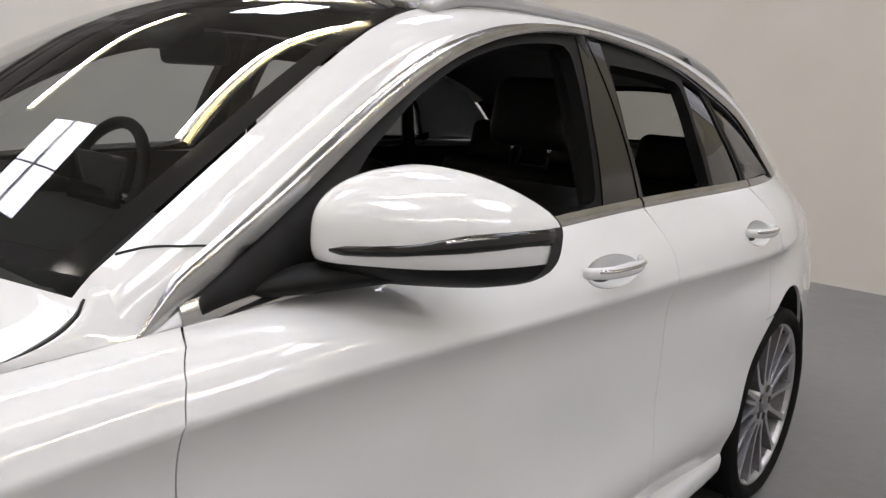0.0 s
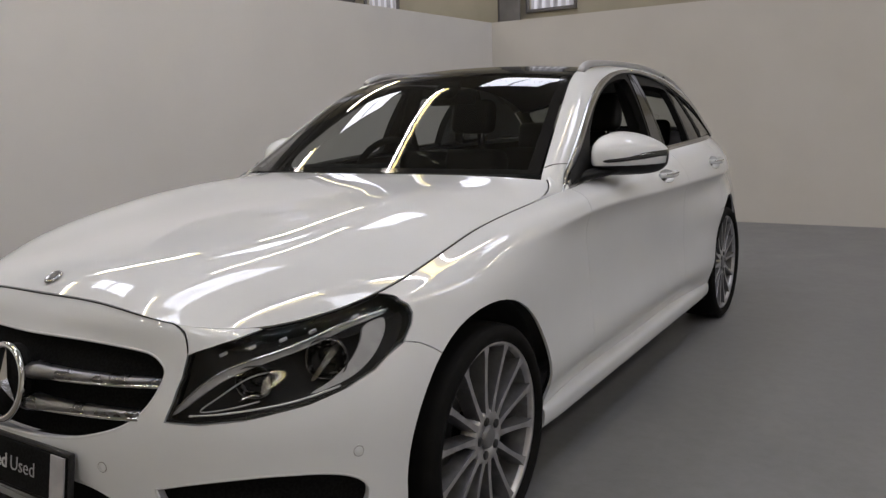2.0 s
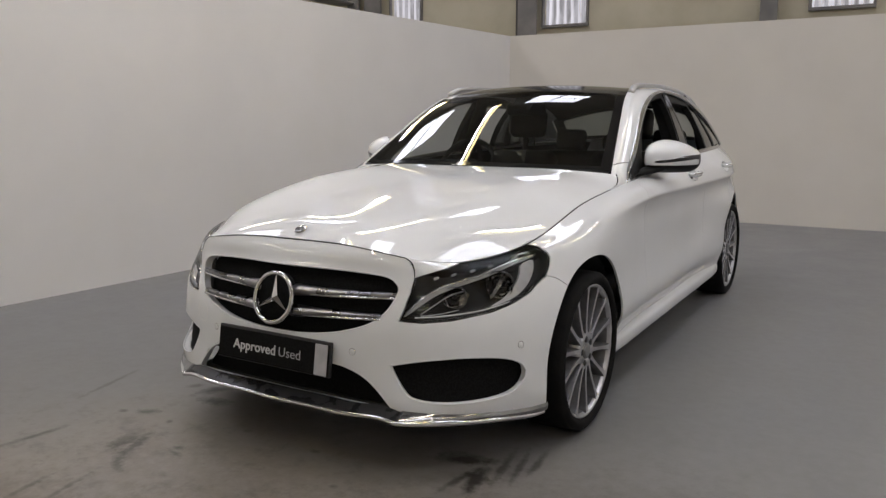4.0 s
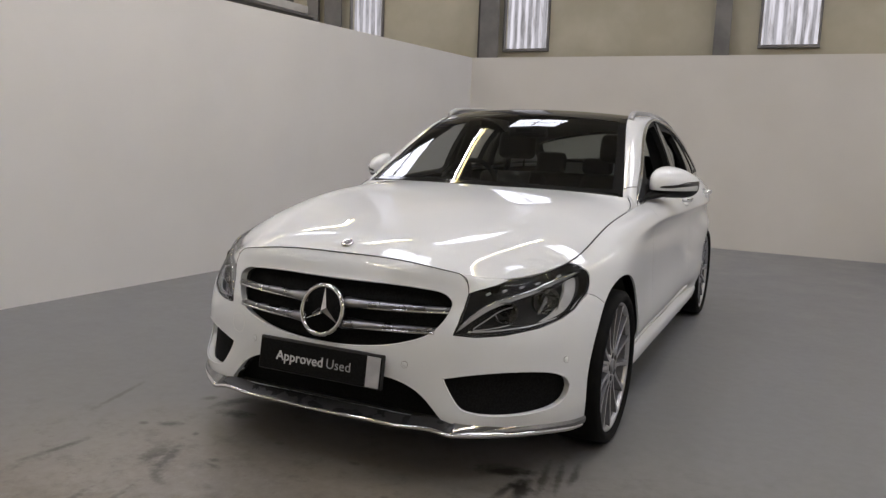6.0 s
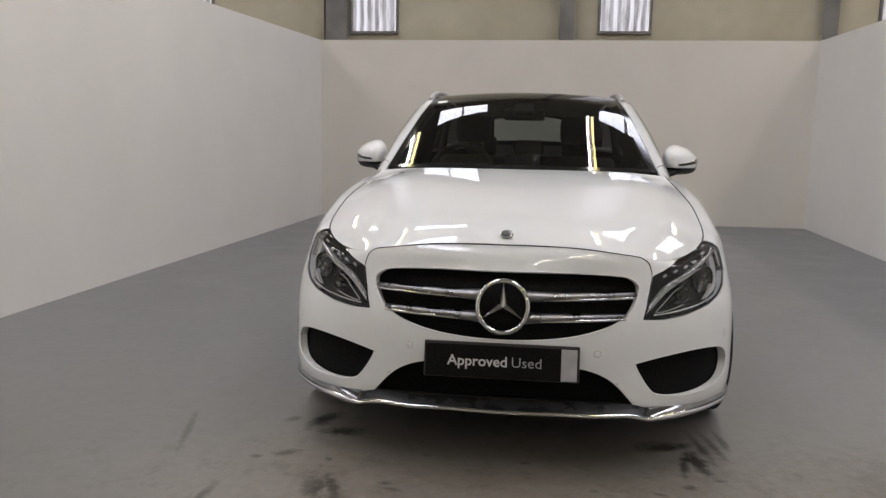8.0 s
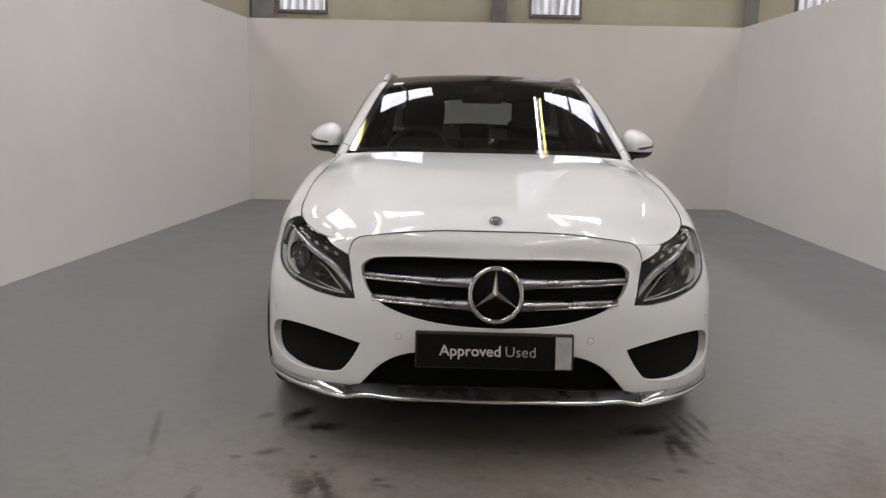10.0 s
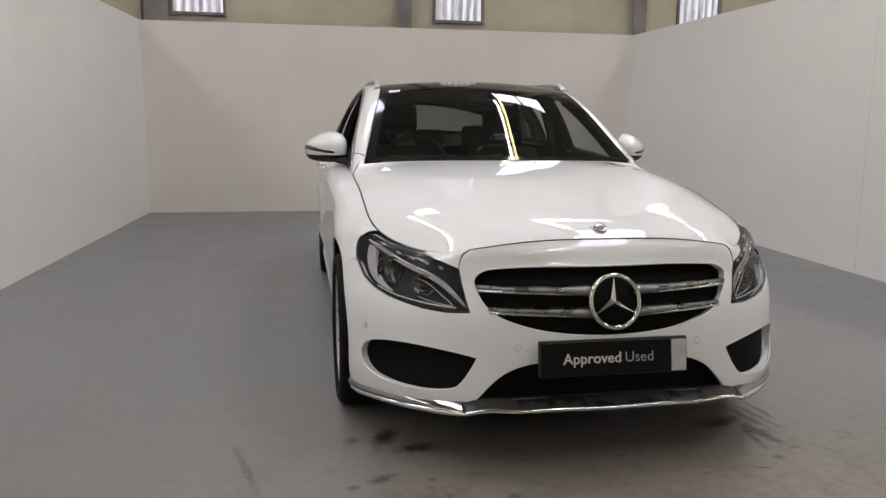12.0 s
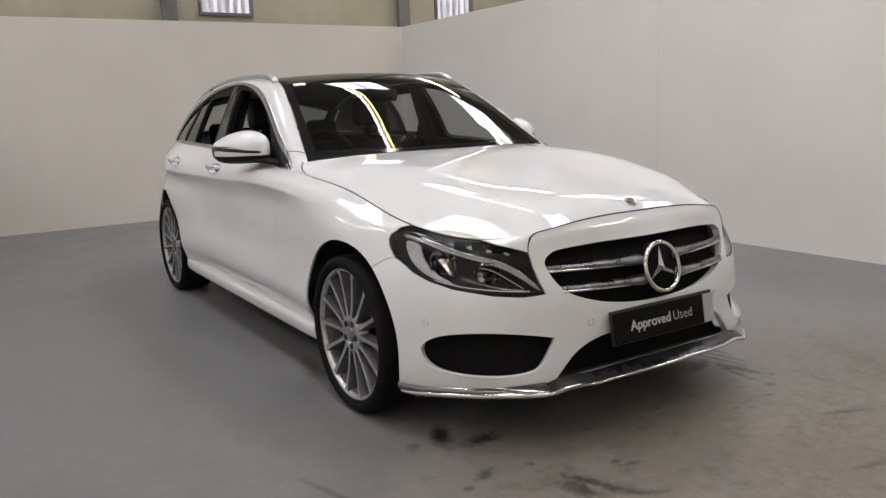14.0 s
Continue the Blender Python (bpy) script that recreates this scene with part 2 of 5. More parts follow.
# ---- body shell: longitudinal character lines, from the sill up to the belt ----
S_KNOTS = np.array([0, .25, .48, .69, .90, 1.1, 1.45, 2.15, 2.8, 3.45, 4.3, 4.9, 5.25, 5.6, 6.05])
V_KNOTS = np.array([0, .09, .19, .32, .46, .555, .595, .69, .80])
line_sill = [(0, -.8, .235), (.25, -.79, .235), (.48, -.77, .225), (.66, -.68, .215), (.79, -.53, .205), (.855, -.38, .19), (.875, 0, .19), (.84, .72, .185), (.838, 1.35, .185), (.836, 2, .185), (.85, 2.84, .19), (.76, 3.45, .22), (.63, 3.72, .25), (.38, 3.84, .26), (0, 3.88, .26)]
line_rocker = [(0, -.815, .3), (.25, -.8, .3), (.48, -.775, .295), (.67, -.685, .285), (.805, -.53, .275), (.872, -.37, .27), (.885, 0, .285), (.848, .72, .288), (.845, 1.35, .288), (.844, 2, .288), (.866, 2.84, .285), (.775, 3.45, .3), (.655, 3.74, .33), (.38, 3.87, .34), (0, 3.9, .34)]
line_lower = [(0, -.835, .4), (.25, -.82, .4), (.47, -.768, .4), (.665, -.668, .395), (.81, -.515, .385), (.88, -.345, .38), (.902, 0, .38), (.89, .72, .38), (.888, 1.35, .38), (.886, 2, .38), (.878, 2.84, .38), (.777, 3.45, .4), (.66, 3.75, .43), (.38, 3.885, .44), (0, 3.915, .44)]
line_mid = [(0, -.83, .53), (.25, -.812, .53), (.478, -.756, .535), (.668, -.644, .543), (.809, -.488, .545), (.880, -.313, .548), (.905, 0, .54), (.883, .72, .54), (.879, 1.35, .54), (.879, 2, .54), (.88, 2.84, .54), (.78, 3.45, .55), (.665, 3.75, .57), (.38, 3.885, .58), (0, 3.91, .58)]
line_flank = [(0, -.805, .64), (.25, -.785, .64), (.475, -.725, .645), (.65, -.6, .66), (.795, -.425, .67), (.862, -.24, .68), (.9, .02, .69), (.876, .72, .72), (.874, 1.35, .72), (.874, 2, .71), (.878, 2.84, .71), (.758, 3.45, .71), (.66, 3.73, .71), (.38, 3.87, .72), (0, 3.89, .72)]
line_crease = [(0, -.7762, .6904), (.25, -.7562, .6904), (.4858, -.7106, .6846), (.643, -.585, .7015), (.782, -.397, .724), (.848, -.205, .737), (.887, .05, .770), (.879, .72, .828), (.882, 1.35, .826), (.879, 2, .818), (.855, 2.84, .822), (.732, 3.45, .828), (.64, 3.71, .818), (.38, 3.848, .828), (0, 3.868, .828)]
line_shoulder = [(0, -.765, .71), (.25, -.745, .71), (.49, -.705, .7), (.638, -.578, .718), (.776, -.386, .745), (.839, -.195, .760), (.871, .05, .798), (.896, .72, .868), (.899, 1.35, .866), (.896, 2, .858), (.872, 2.84, .862), (.722, 3.45, .868), (.635, 3.70, .86), (.38, 3.84, .87), (0, 3.86, .87)]
line_upper = [(0, -.746, .756), (.25, -.735, .754), (.49, -.695, .738), (.63, -.558, .732), (.766, -.348, .764), (.812, -.15, .797), (.833, .1, .849), (.864, .72, .912), (.872, 1.35, .922), (.868, 2, .93), (.842, 2.84, .948), (.655, 3.45, .962), (.56, 3.66, .965), (.36, 3.78, .97), (0, 3.80, .97)]
line_belt = [(0, -.72, .798), (.25, -.713, .793), (.472, -.69, .766), (.616, -.547, .742), (.744, -.333, .779), (.775, -.1, .833), (.778, .15, .884), (.785, .775, .937), (.796, 1.35, .980), (.79, 2, 1.012), (.757, 2.84, 1.035), (.585, 3.45, 1.045), (.50, 3.62, 1.05), (.32, 3.70, 1.055), (0, 3.72, 1.055)]
V_RIDGE = .595
NET = np.array([line_sill, line_rocker, line_lower, line_mid, line_flank, line_crease, line_shoulder, line_upper, line_belt]).transpose(1, 0, 2)


def natural(knots, values, t):
    """A natural cubic spline through values at the knots, at the places t."""
    k, y, t = np.asarray(knots, float), np.asarray(values, float), np.atleast_1d(np.asarray(t, float))
    n, h = len(k), np.diff(k)
    a = np.eye(n)
    r = np.zeros((n,) + y.shape[1:])
    for i in range(1, n - 1):
        a[i, i - 1:i + 2] = h[i - 1], 2 * (h[i - 1] + h[i]), h[i]
        r[i] = 6 * ((y[i + 1] - y[i]) / h[i] - (y[i] - y[i - 1]) / h[i - 1])
    m = np.linalg.solve(a, r)
    i = np.clip(np.searchsorted(k, t, side="right") - 1, 0, n - 2)
    ext = (slice(None),) + (None,) * (y.ndim - 1)
    hi, lo, hi_, w = (k[i + 1] - t)[ext], (t - k[i])[ext], y[i + 1], h[i][ext]
    return m[i] * hi ** 3 / (6 * w) + m[i + 1] * lo ** 3 / (6 * w) + (y[i] / w - m[i] * w / 6) * hi + (hi_ / w - m[i + 1] * w / 6) * lo


S_ALL = np.concatenate([-S_KNOTS[:0:-1], S_KNOTS])
NET_ALL = np.concatenate([NET[:0:-1] * np.array([-1, 1, 1]), NET])


def shell(s, v):
    """Points of the lower body: s runs round the car from the middle of the nose, v from the sill to the belt."""
    s, v = np.atleast_1d(np.asarray(s, float)), np.atleast_1d(np.asarray(v, float))
    ws = natural(S_ALL, np.eye(len(S_ALL)), s)
    wv = natural(V_KNOTS, np.eye(len(V_KNOTS)), v)
    # along the doors the shoulder is a true crease: two splines that only meet there
    k = np.clip((np.abs(s) - 1.5) / .6, 0, 1) * np.clip((4.9 - np.abs(s)) / .5, 0, 1)
    k = (k * k * (3 - 2 * k))[:, None]
    lower, upper = natural(V_KNOTS[:7], np.eye(7), np.minimum(v, V_RIDGE)), natural(V_KNOTS[6:], np.eye(3), np.maximum(v, V_RIDGE))
    sharp = np.zeros_like(wv)
    low = v <= V_RIDGE
    sharp[low, :7] = lower[low]
    sharp[~low, 6:] = upper[~low]
    wv = wv * (1 - k) + sharp * k
    return np.einsum("ni,nj,ijk->nk", ws, wv, NET_ALL)


def shell_normal(s, v):
    e = 1e-3
    s, v = np.atleast_1d(s).astype(float), np.atleast_1d(v).astype(float)
    n = np.cross(shell(s + e, v) - shell(s - e, v), shell(s, v + e) - shell(s, v - e))
    return n / np.linalg.norm(n, axis=1)[:, None]


GRID_S, GRID_V = [g.ravel() for g in np.meshgrid(np.linspace(0, 6, 301), np.linspace(0, .8, 61), indexing="ij")]
GRID_P = shell(GRID_S, GRID_V)


def on_shell(a, z, axis):
    """The (s, v) of the left side's point with y = a (axis 1) or x = a (axis 0, the nose) at the height z; a negative x lies on the right."""
    flip = -1 if axis == 0 and a < 0 else 1
    a = abs(a) if axis == 0 else a
    ok = (GRID_S < 1.25) if axis == 0 else (GRID_S > .6) & (GRID_S < 5.4)
    d = np.where(ok, (GRID_P[:, axis] - a) ** 2 + (GRID_P[:, 2] - z) ** 2, 9)
    i = d.argmin()
    q = np.array([GRID_S[i], GRID_V[i]])
    for _ in range(6):
        e = 1e-4
        p = shell([q[0], q[0] + e, q[0]], [q[1], q[1], q[1] + e])[:, [axis, 2]]
        j = np.stack([(p[1] - p[0]) / e, (p[2] - p[0]) / e], 1)
        q = q + np.clip(np.linalg.lstsq(j, np.array([a, z]) - p[0], rcond=None)[0], -.03, .03)
        q[1] = min(max(q[1], 0), .8)
    return q * np.array([flip, 1])


# ---- glasshouse: the inner line runs up the windscreen and along the roof, the outer one over the side windows ----
INNER = np.array([(.715, .70, .99), (.66, .93, 1.135), (.605, 1.16, 1.275), (.562, 1.37, 1.368), (.555, 1.7, 1.398), (.557, 2.15, 1.398), (.56, 2.55, 1.365), (.575, 2.84, 1.302), (.595, 3.05, 1.21), (.61, 3.19, 1.115), (.61, 3.28, 1.055)])
OUTER = np.array([(.775, .76, .945), (.745, .97, 1.07), (.70, 1.19, 1.20), (.662, 1.40, 1.298), (.628, 1.72, 1.370), (.615, 2.1, 1.372), (.632, 2.4, 1.332), (.662, 2.62, 1.262), (.70, 2.79, 1.165), (.745, 2.93, 1.04), (.70, 3.10, 1.048)])
R_KNOTS = np.concatenate([[0], np.cumsum(np.linalg.norm(np.diff(INNER, axis=0), axis=1))])
R_ROOF, R_TAIL, R_END = R_KNOTS[3], R_KNOTS[8], R_KNOTS[10]


def inner_line(r):
    return natural(R_KNOTS, INNER, r)


def outer_line(r):
    return natural(R_KNOTS, OUTER, r)


BELT_S = np.linspace(0, 5.6, 1200)
BELT_P = shell(BELT_S, np.full(1200, .8))
BELT_SIDE = BELT_P[:, 1] > -.6


def belt_s(y):
    """Where along the belt line the place y lies."""
    return np.interp(y, BELT_P[BELT_SIDE, 1], BELT_S[BELT_SIDE])


OUT_R = np.linspace(0, R_KNOTS[9], 900)
OUT_P = outer_line(OUT_R)


def side_glass(y, b):
    """The plane of the side windows: y along the car, b from 0 at the belt to .4 at the roof."""
    y, b = np.atleast_1d(y).astype(float), np.atleast_1d(b).astype(float)
    lo = shell(belt_s(y), np.full(len(y), .8))
    hi = np.stack([np.interp(y, OUT_P[:, 1], OUT_P[:, k]) for k in range(3)], 1)
    t = (b / .4)[:, None]
    p = lo * (1 - t) + hi * t
    p[:, 0] += .018 * 4 * t[:, 0] * (1 - t[:, 0]) - .012
    p[:, 1] = y
    return p


def canopy(r, u):
    """Windscreen, roof and tail glass in one sweep: u from -1 to 1 across."""
    r, u = np.atleast_1d(r).astype(float), np.atleast_1d(u).astype(float)
    p = inner_line(r)
    k = 1 - u ** 2
    fy = np.interp(r, [0, R_KNOTS[3], R_KNOTS[4], R_KNOTS[6], R_KNOTS[7], R_KNOTS[8], R_END], [.15, .10, .04, -.06, -.19, -.36, -.42])
    fz = np.interp(r, [0, R_KNOTS[2], R_KNOTS[4], R_KNOTS[6], R_KNOTS[7], R_KNOTS[8], R_KNOTS[9], R_END], [.012, .03, .027, .038, .082, .140, .085, 0])
    return np.stack([p[:, 0] * u, p[:, 1] - fy * k, p[:, 2] + fz * k], 1)


SPINE = np.array([(0, -.72, .798), (0, -.665, .832), (0, -.5, .877), (0, -.2, .930), (0, .1, .966), (0, .35, .989), (0, .53, 1.0)])
SPINE_K = np.concatenate([[0], np.cumsum(np.linalg.norm(np.diff(SPINE, axis=0), axis=1))])
HOOD_S0, HOOD_S1 = .485, float(belt_s(.69))
HOOD_END = np.array([.733, .685, .984])


def hood_edge(v):
    """The bonnet's side edge: along the belt, then in and up to the foot of the windscreen pillar."""
    v = np.asarray(v, float)
    w = np.clip((v - .87) / .13, 0, 1)
    w = (1 - np.sqrt(1 - w * w))[:, None]
    return shell(HOOD_S0 + v * (HOOD_S1 - HOOD_S0), np.full(len(v), .8)) + w * (HOOD_END - shell([HOOD_S1], [.8])[0])


def hood(u, v):
    """The bonnet: u from -1 to 1 across, v from its front edge to the windscreen."""
    sg, u, v = np.sign(u), np.abs(u), np.asarray(v, float)
    front = shell(u * HOOD_S0, np.full(len(u), .8))
    e1 = HOOD_END
    rear = np.stack([e1[0] * u, .53 + (e1[1] - .53) * u ** 2.4, 1.0 + (e1[2] - 1.0) * u ** 3], 1)
    spine = natural(SPINE_K, SPINE, v * SPINE_K[-1])
    edge = hood_edge(v)
    e0 = shell([HOOD_S0], [.8])[0]
    f = np.stack([u, u, u ** (2.3 + 2.0 * np.clip(v / .4, 0, 1))], 1)
    w = v[:, None]
    p = (1 - w) * front + w * rear + (1 - f) * spine + f * edge - ((1 - f) * (1 - w) * SPINE[0] + f * (1 - w) * e0 + (1 - f) * w * SPINE[-1] + f * w * e1)
    p[:, 2] += .018 * np.exp(-((u - .70) / .19) ** 2) * np.sin(np.pi * np.clip(v, 0, 1)) ** .8 * np.clip((1 - u) * 5, 0, 1)
    p[:, 0] *= np.where(sg < 0, -1, 1)
    return p



# ---- the room ----
FLOOR = principled("painted_concrete", (.16, .16, .16), .42)
def floor_nodes(m):
    p = m.node_tree.nodes["Principled BSDF"]
    big, mid, fine = noise_of(m, .55, 5), noise_of(m, 2.6, 6, .62), noise_of(m, 90, 3)
    base = ramp(m, mid, [(.3, (.152, .154, .158)), (.7, (.206, .207, .209))])
    brown = ramp(m, big, [(.30, (.35, .35, .35)), (.62, (1, 1, 1))])
    tc = add_node(m, "ShaderNodeTexCoord")
    sx = add_node(m, "ShaderNodeSeparateXYZ")
    join(m, tc, "Object", sx, 0)
    near = ramp(m, add_node(m, "ShaderNodeMapRange"), [(0, (1, 1, 1)), (1, (0, 0, 0))], "Result")
    mr = near.inputs[0].links[0].from_node
    mr.inputs["From Min"].default_value, mr.inputs["From Max"].default_value = -1.6, 0.4
    join(m, sx, "Y", mr, "Value")
    mul = add_node(m, "ShaderNodeMath"); mul.operation = "MULTIPLY"
    wide = add_node(m, "ShaderNodeMath"); wide.operation = "ABSOLUTE"
    join(m, sx, "X", wide, 0)
    reach = add_node(m, "ShaderNodeMapRange", From_Min=.8, From_Max=2.3, To_Min=1.0, To_Max=.12)
    join(m, wide, 0, reach, "Value")
    both = add_node(m, "ShaderNodeMath"); both.operation = "MULTIPLY"
    join(m, near, "Color", both, 0); join(m, reach, "Result", both, 1)
    join(m, brown, "Color", mul, 0); join(m, both, 0, mul, 1)
    mix = m.node_tree.nodes.new("ShaderNodeMixRGB")
    mix.inputs[2].default_value = (.185, .163, .132, 1)
    join(m, mul, 0, mix, 0); join(m, base, "Color", mix, 1)
    spots = ramp(m, noise_of(m, 7, 9, .75), [(.52, (1, 1, 1)), (.68, (.36, .33, .30))])
    mix2 = m.node_tree.nodes.new("ShaderNodeMixRGB"); mix2.blend_type = "MULTIPLY"
    join(m, mul, 0, mix2, 0); join(m, mix, 0, mix2, 1); join(m, spots, "Color", mix2, 2)
    grit = ramp(m, noise_of(m, 16, 9, .7), [(.36, (.93, .925, .92)), (.60, (1.02, 1.02, 1.02))])
    mix3 = m.node_tree.nodes.new("ShaderNodeMixRGB"); mix3.blend_type = "MULTIPLY"
    mix3.inputs[0].default_value = 1
    join(m, mix2, 0, mix3, 1); join(m, grit, "Color", mix3, 2)
    mix2 = mix3
    # dark oily marks and tyre scuffs, then broad darker patches, each with a ragged edge
    rag = noise_of(m, 20, 8, .72)
    last = mix2
    for x, y, rx, ry, turn, keep in ((-.74, -.44, .13, .05, 65, .14), (-.63, -.56, .10, .05, 5, .12), (-.79, -.79, .07, .035, 25, .3), (-.62, -1.04, .05, .10, 10, .45), (-.54, -1.05, .035, .13, 20, .3), (-.38, -.98, .03, .022, 0, .3), (.72, -.63, .045, .15, 12, .15), (.62, -.51, .14, .055, 15, .16), (.67, -.67, .13, .024, 81, .25), (.76, -.50, .17, .022, 99, .35), (.81, -.47, .16, .018, 101, .4), (.855, -.42, .14, .020, 96, .35), (-.96, -1.19, .17, .024, 81, .4), (-.59, -1.05, .13, .03, 91, .45), (-.57, -1.46, .13, .018, 100, .5), (-.45, -1.40, .15, .016, 103, .5), (-1.25, -.63, .25, .02, 105, .6), (.66, -.85, .035, .025, 0, .35), (.55, -.92, .04, .015, -20, .4), (.33, -.93, .025, .02, 0, .4), (.09, -.74, .03, .02, 0, .5), (-.27, -.73, .03, .025, 0, .5), (-.62, -.82, .02, .02, 0, .4), (-.89, -.84, .03, .02, 0, .45), (.78, -.78, .03, .02, 0, .4), (.63, -1.21, .12, .02, -25, .4), (.27, -1.5, .10, .025, -10, .5), (-.47, -1.18, .10, .03, -35, .4), (-.35, -1.02, .05, .018, -15, .4), (-.87, -.46, .06, .03, 40, .45), (-.80, .60, .24, .06, 80, .5), (.1, -1.6, 1.3, .4, 4, .93), (-.7, -1.5, .6, .2, -10, .83), (.9, -1.45, .5, .16, 20, .85), (1.25, -.95, .95, .6, 25, .74), (-.5, -1.75, .8, .4, 15, .80), (.15, -1.3, 1.0, .42, -8, .74), (0, -.85, 1.15, .45, 0, .88), (1.25, -.9, .5, .10, 70, .85)):
        mp = add_node(m, "ShaderNodeMapping", Location=(x, y, 0), Rotation=(0, 0, radians(turn)), Scale=(rx, ry, 1))
        mp.vector_type = "TEXTURE"
        join(m, tc, "Object", mp, "Vector")
        ln = add_node(m, "ShaderNodeVectorMath")
        ln.operation = "LENGTH"
        join(m, mp, "Vector", ln, 0)
        sm = add_node(m, "ShaderNodeMath")
        sm.operation = "MULTIPLY_ADD"
        join(m, rag, "Fac", sm, 0)
        sm.inputs[1].default_value = 2.0
        m.node_tree.links.new(ln.outputs["Value"], sm.inputs[2])
        rr = ramp(m, sm, [(.0, (keep, keep * .96, keep * .90)), (1, (1, 1, 1))], "Value")
        rr.color_ramp.elements[0].position, rr.color_ramp.elements[1].position = (.64, 1.0) if max(rx, ry) < .3 else (.5, 1.0)
        half = add_node(m, "ShaderNodeMath")
        half.operation = "MULTIPLY"
        m.node_tree.links.new(sm.outputs[0], half.inputs[0])
        half.inputs[1].default_value = .5
        m.node_tree.links.new(half.outputs[0], rr.inputs[0])
        nx = m.node_tree.nodes.new("ShaderNodeMixRGB")
        nx.blend_type = "MULTIPLY"
        nx.inputs[0].default_value = 1
        join(m, last, 0, nx, 1)
        join(m, rr, "Color", nx, 2)
        last = nx
    mix2 = last
    join(m, mix2, 0, p, "Base Color")
    join(m, ramp(m, mid, [(.3, (.34,) * 3), (.7, (.52,) * 3)]), "Color", p, "Roughness")
    b = add_node(m, "ShaderNodeBump", Strength=.12, Distance=.003)
    join(m, fine, "Fac", b, "Height"); join(m, b, "Normal", p, "Normal")
floor_nodes(FLOOR)
WALL = speckled(principled("white_wall_paint", (.745, .735, .72), .55), (.73, .72, .705), (.76, .75, .735), 1.3, bump=.12, bump_scale=140)
# One tone for the rear wall, warmer and darker than WALL.
CREAM = speckled(principled("cream_wall_tone", (.65, .62, .565), .55), (.635, .605, .55), (.665, .635, .58), 1.3, bump=.12, bump_scale=140)
CLAD = speckled(principled("beige_cladding", (.45, .415, .31), .6), (.41, .375, .275), (.48, .445, .34), 1.6, bump=.1, bump_scale=30)
GREY_CLAD = speckled(principled("grey_cladding", (.20, .195, .185), .6), (.17, .166, .158), (.23, .224, .212), 1.4, bump=.1, bump_scale=30)
GREY_STEEL = speckled(principled("grey_steel", (.16, .155, .15), .5, .2), (.13, .125, .12), (.20, .19, .18), 3.0)
DARK_STEEL = speckled(principled("dark_steel", (.05, .045, .042), .5, .2), (.04, .036, .033), (.07, .062, .058), 4.0)
WHITE_STEEL = speckled(principled("white_steel", (.55, .54, .52), .45), (.48, .47, .45), (.6, .59, .57), 4.0)
ROOF_SHEET = speckled(principled("roof_sheet", (.30, .29, .27), .6), (.27, .26, .24), (.34, .33, .30), 1.5)
WALL_H = 2.31


def setting(name, data, material, label, category):
    return tagged(part(name, data, material, None, label), category=category, kind="structure")


def slab(a, b, thickness, z0, z1):
    """An upright wall from a to b in plan; its thickness lies to the right of the way from a to b."""
    a, b = np.array(a, float), np.array(b, float)
    d = (b - a) / np.linalg.norm(b - a)
    n = np.array([d[1], -d[0]]) * thickness
    q = [a, b, b + n, a + n]
    v = [(*p, z0) for p in q] + [(*p, z1) for p in q]
    return np.array(v), [(3, 2, 1, 0), (4, 5, 6, 7), (0, 1, 5, 4), (1, 2, 6, 5), (2, 3, 7, 6), (3, 0, 4, 7)], False


setting("floor", (np.array([(-11, -13, 0), (11, -13, 0), (11, 8, 0), (-11, 8, 0)]), [(0, 1, 2, 3)], False), FLOOR, "grey painted concrete floor with brown stains and scuffs", "floor")
setting("wall_left", slab((-3.62, -7.5), (-2.84, 6.85), -.12, 0, WALL_H), WALL, "white painted partition wall of the photo bay", "wall")
setting("wall_back", slab((-2.96, 6.85), (3.54, 6.85), -.12, 0, WALL_H), CREAM, "cream-toned rear partition wall of the photo bay", "wall")
wall_right = setting("wall_right", slab((3.42, 6.85), (3.22, -7.5), -.12, 0, WALL_H), WALL, "white painted side partition wall with a faint panel seam", "wall")

part("panel_seam", box(3.3555, 2.2, WALL_H / 2, .005, .010, WALL_H - .004, .0015), SEAM, wall_right)

# the hall beyond the bay
HALL_Y, HALL_X, HALL_H = 7.2, 9.5, 6.5
WINDOWS = [(-4.99, -4.47), (-2.50, -1.90), (.79, 1.41), (4.22, 4.82), (6.4, 6.95), (-7.6, -7.0)]


def hall_wall():
    """The rear cladding: one welded sheet, 0.1 thick, with the window openings left out."""
    xs = sorted([-HALL_X, HALL_X] + [w for p in WINDOWS for w in p])
    bm = bmesh.new()
    for a, b in zip(xs[:-1], xs[1:]):
        for z0, z1 in ((0, 2.46), (2.46, 5.2), (5.2, HALL_H)):
            if (a, b) in WINDOWS and z0 == 2.46:
                continue
            v, f = slab((a, HALL_Y), (b, HALL_Y), -.1, z0, z1)[:2]
            vs = [bm.verts.new(p) for p in v]
            for q in f:
                bm.faces.new([vs[k] for k in q])
    bmesh.ops.remove_doubles(bm, verts=bm.verts, dist=.001)
    return bm


setting("wall_hall_rear", hall_wall(), CLAD, "beige sheet cladding of the hall behind the bay", "wall")
setting("wall_hall_left", slab((-HALL_X, -12.5), (-HALL_X, HALL_Y), -.1, 0, HALL_H), GREY_CLAD, "grey sheet cladding of the hall", "wall")
setting("wall_hall_right", slab((HALL_X, HALL_Y), (HALL_X, -12.5), -.1, 0, HALL_H), CLAD, "beige sheet cladding of the hall", "wall")
setting("wall_hall_front", slab((HALL_X, -12.5), (-HALL_X, -12.5), -.1, 0, HALL_H), CLAD, "beige sheet cladding of the hall", "wall")

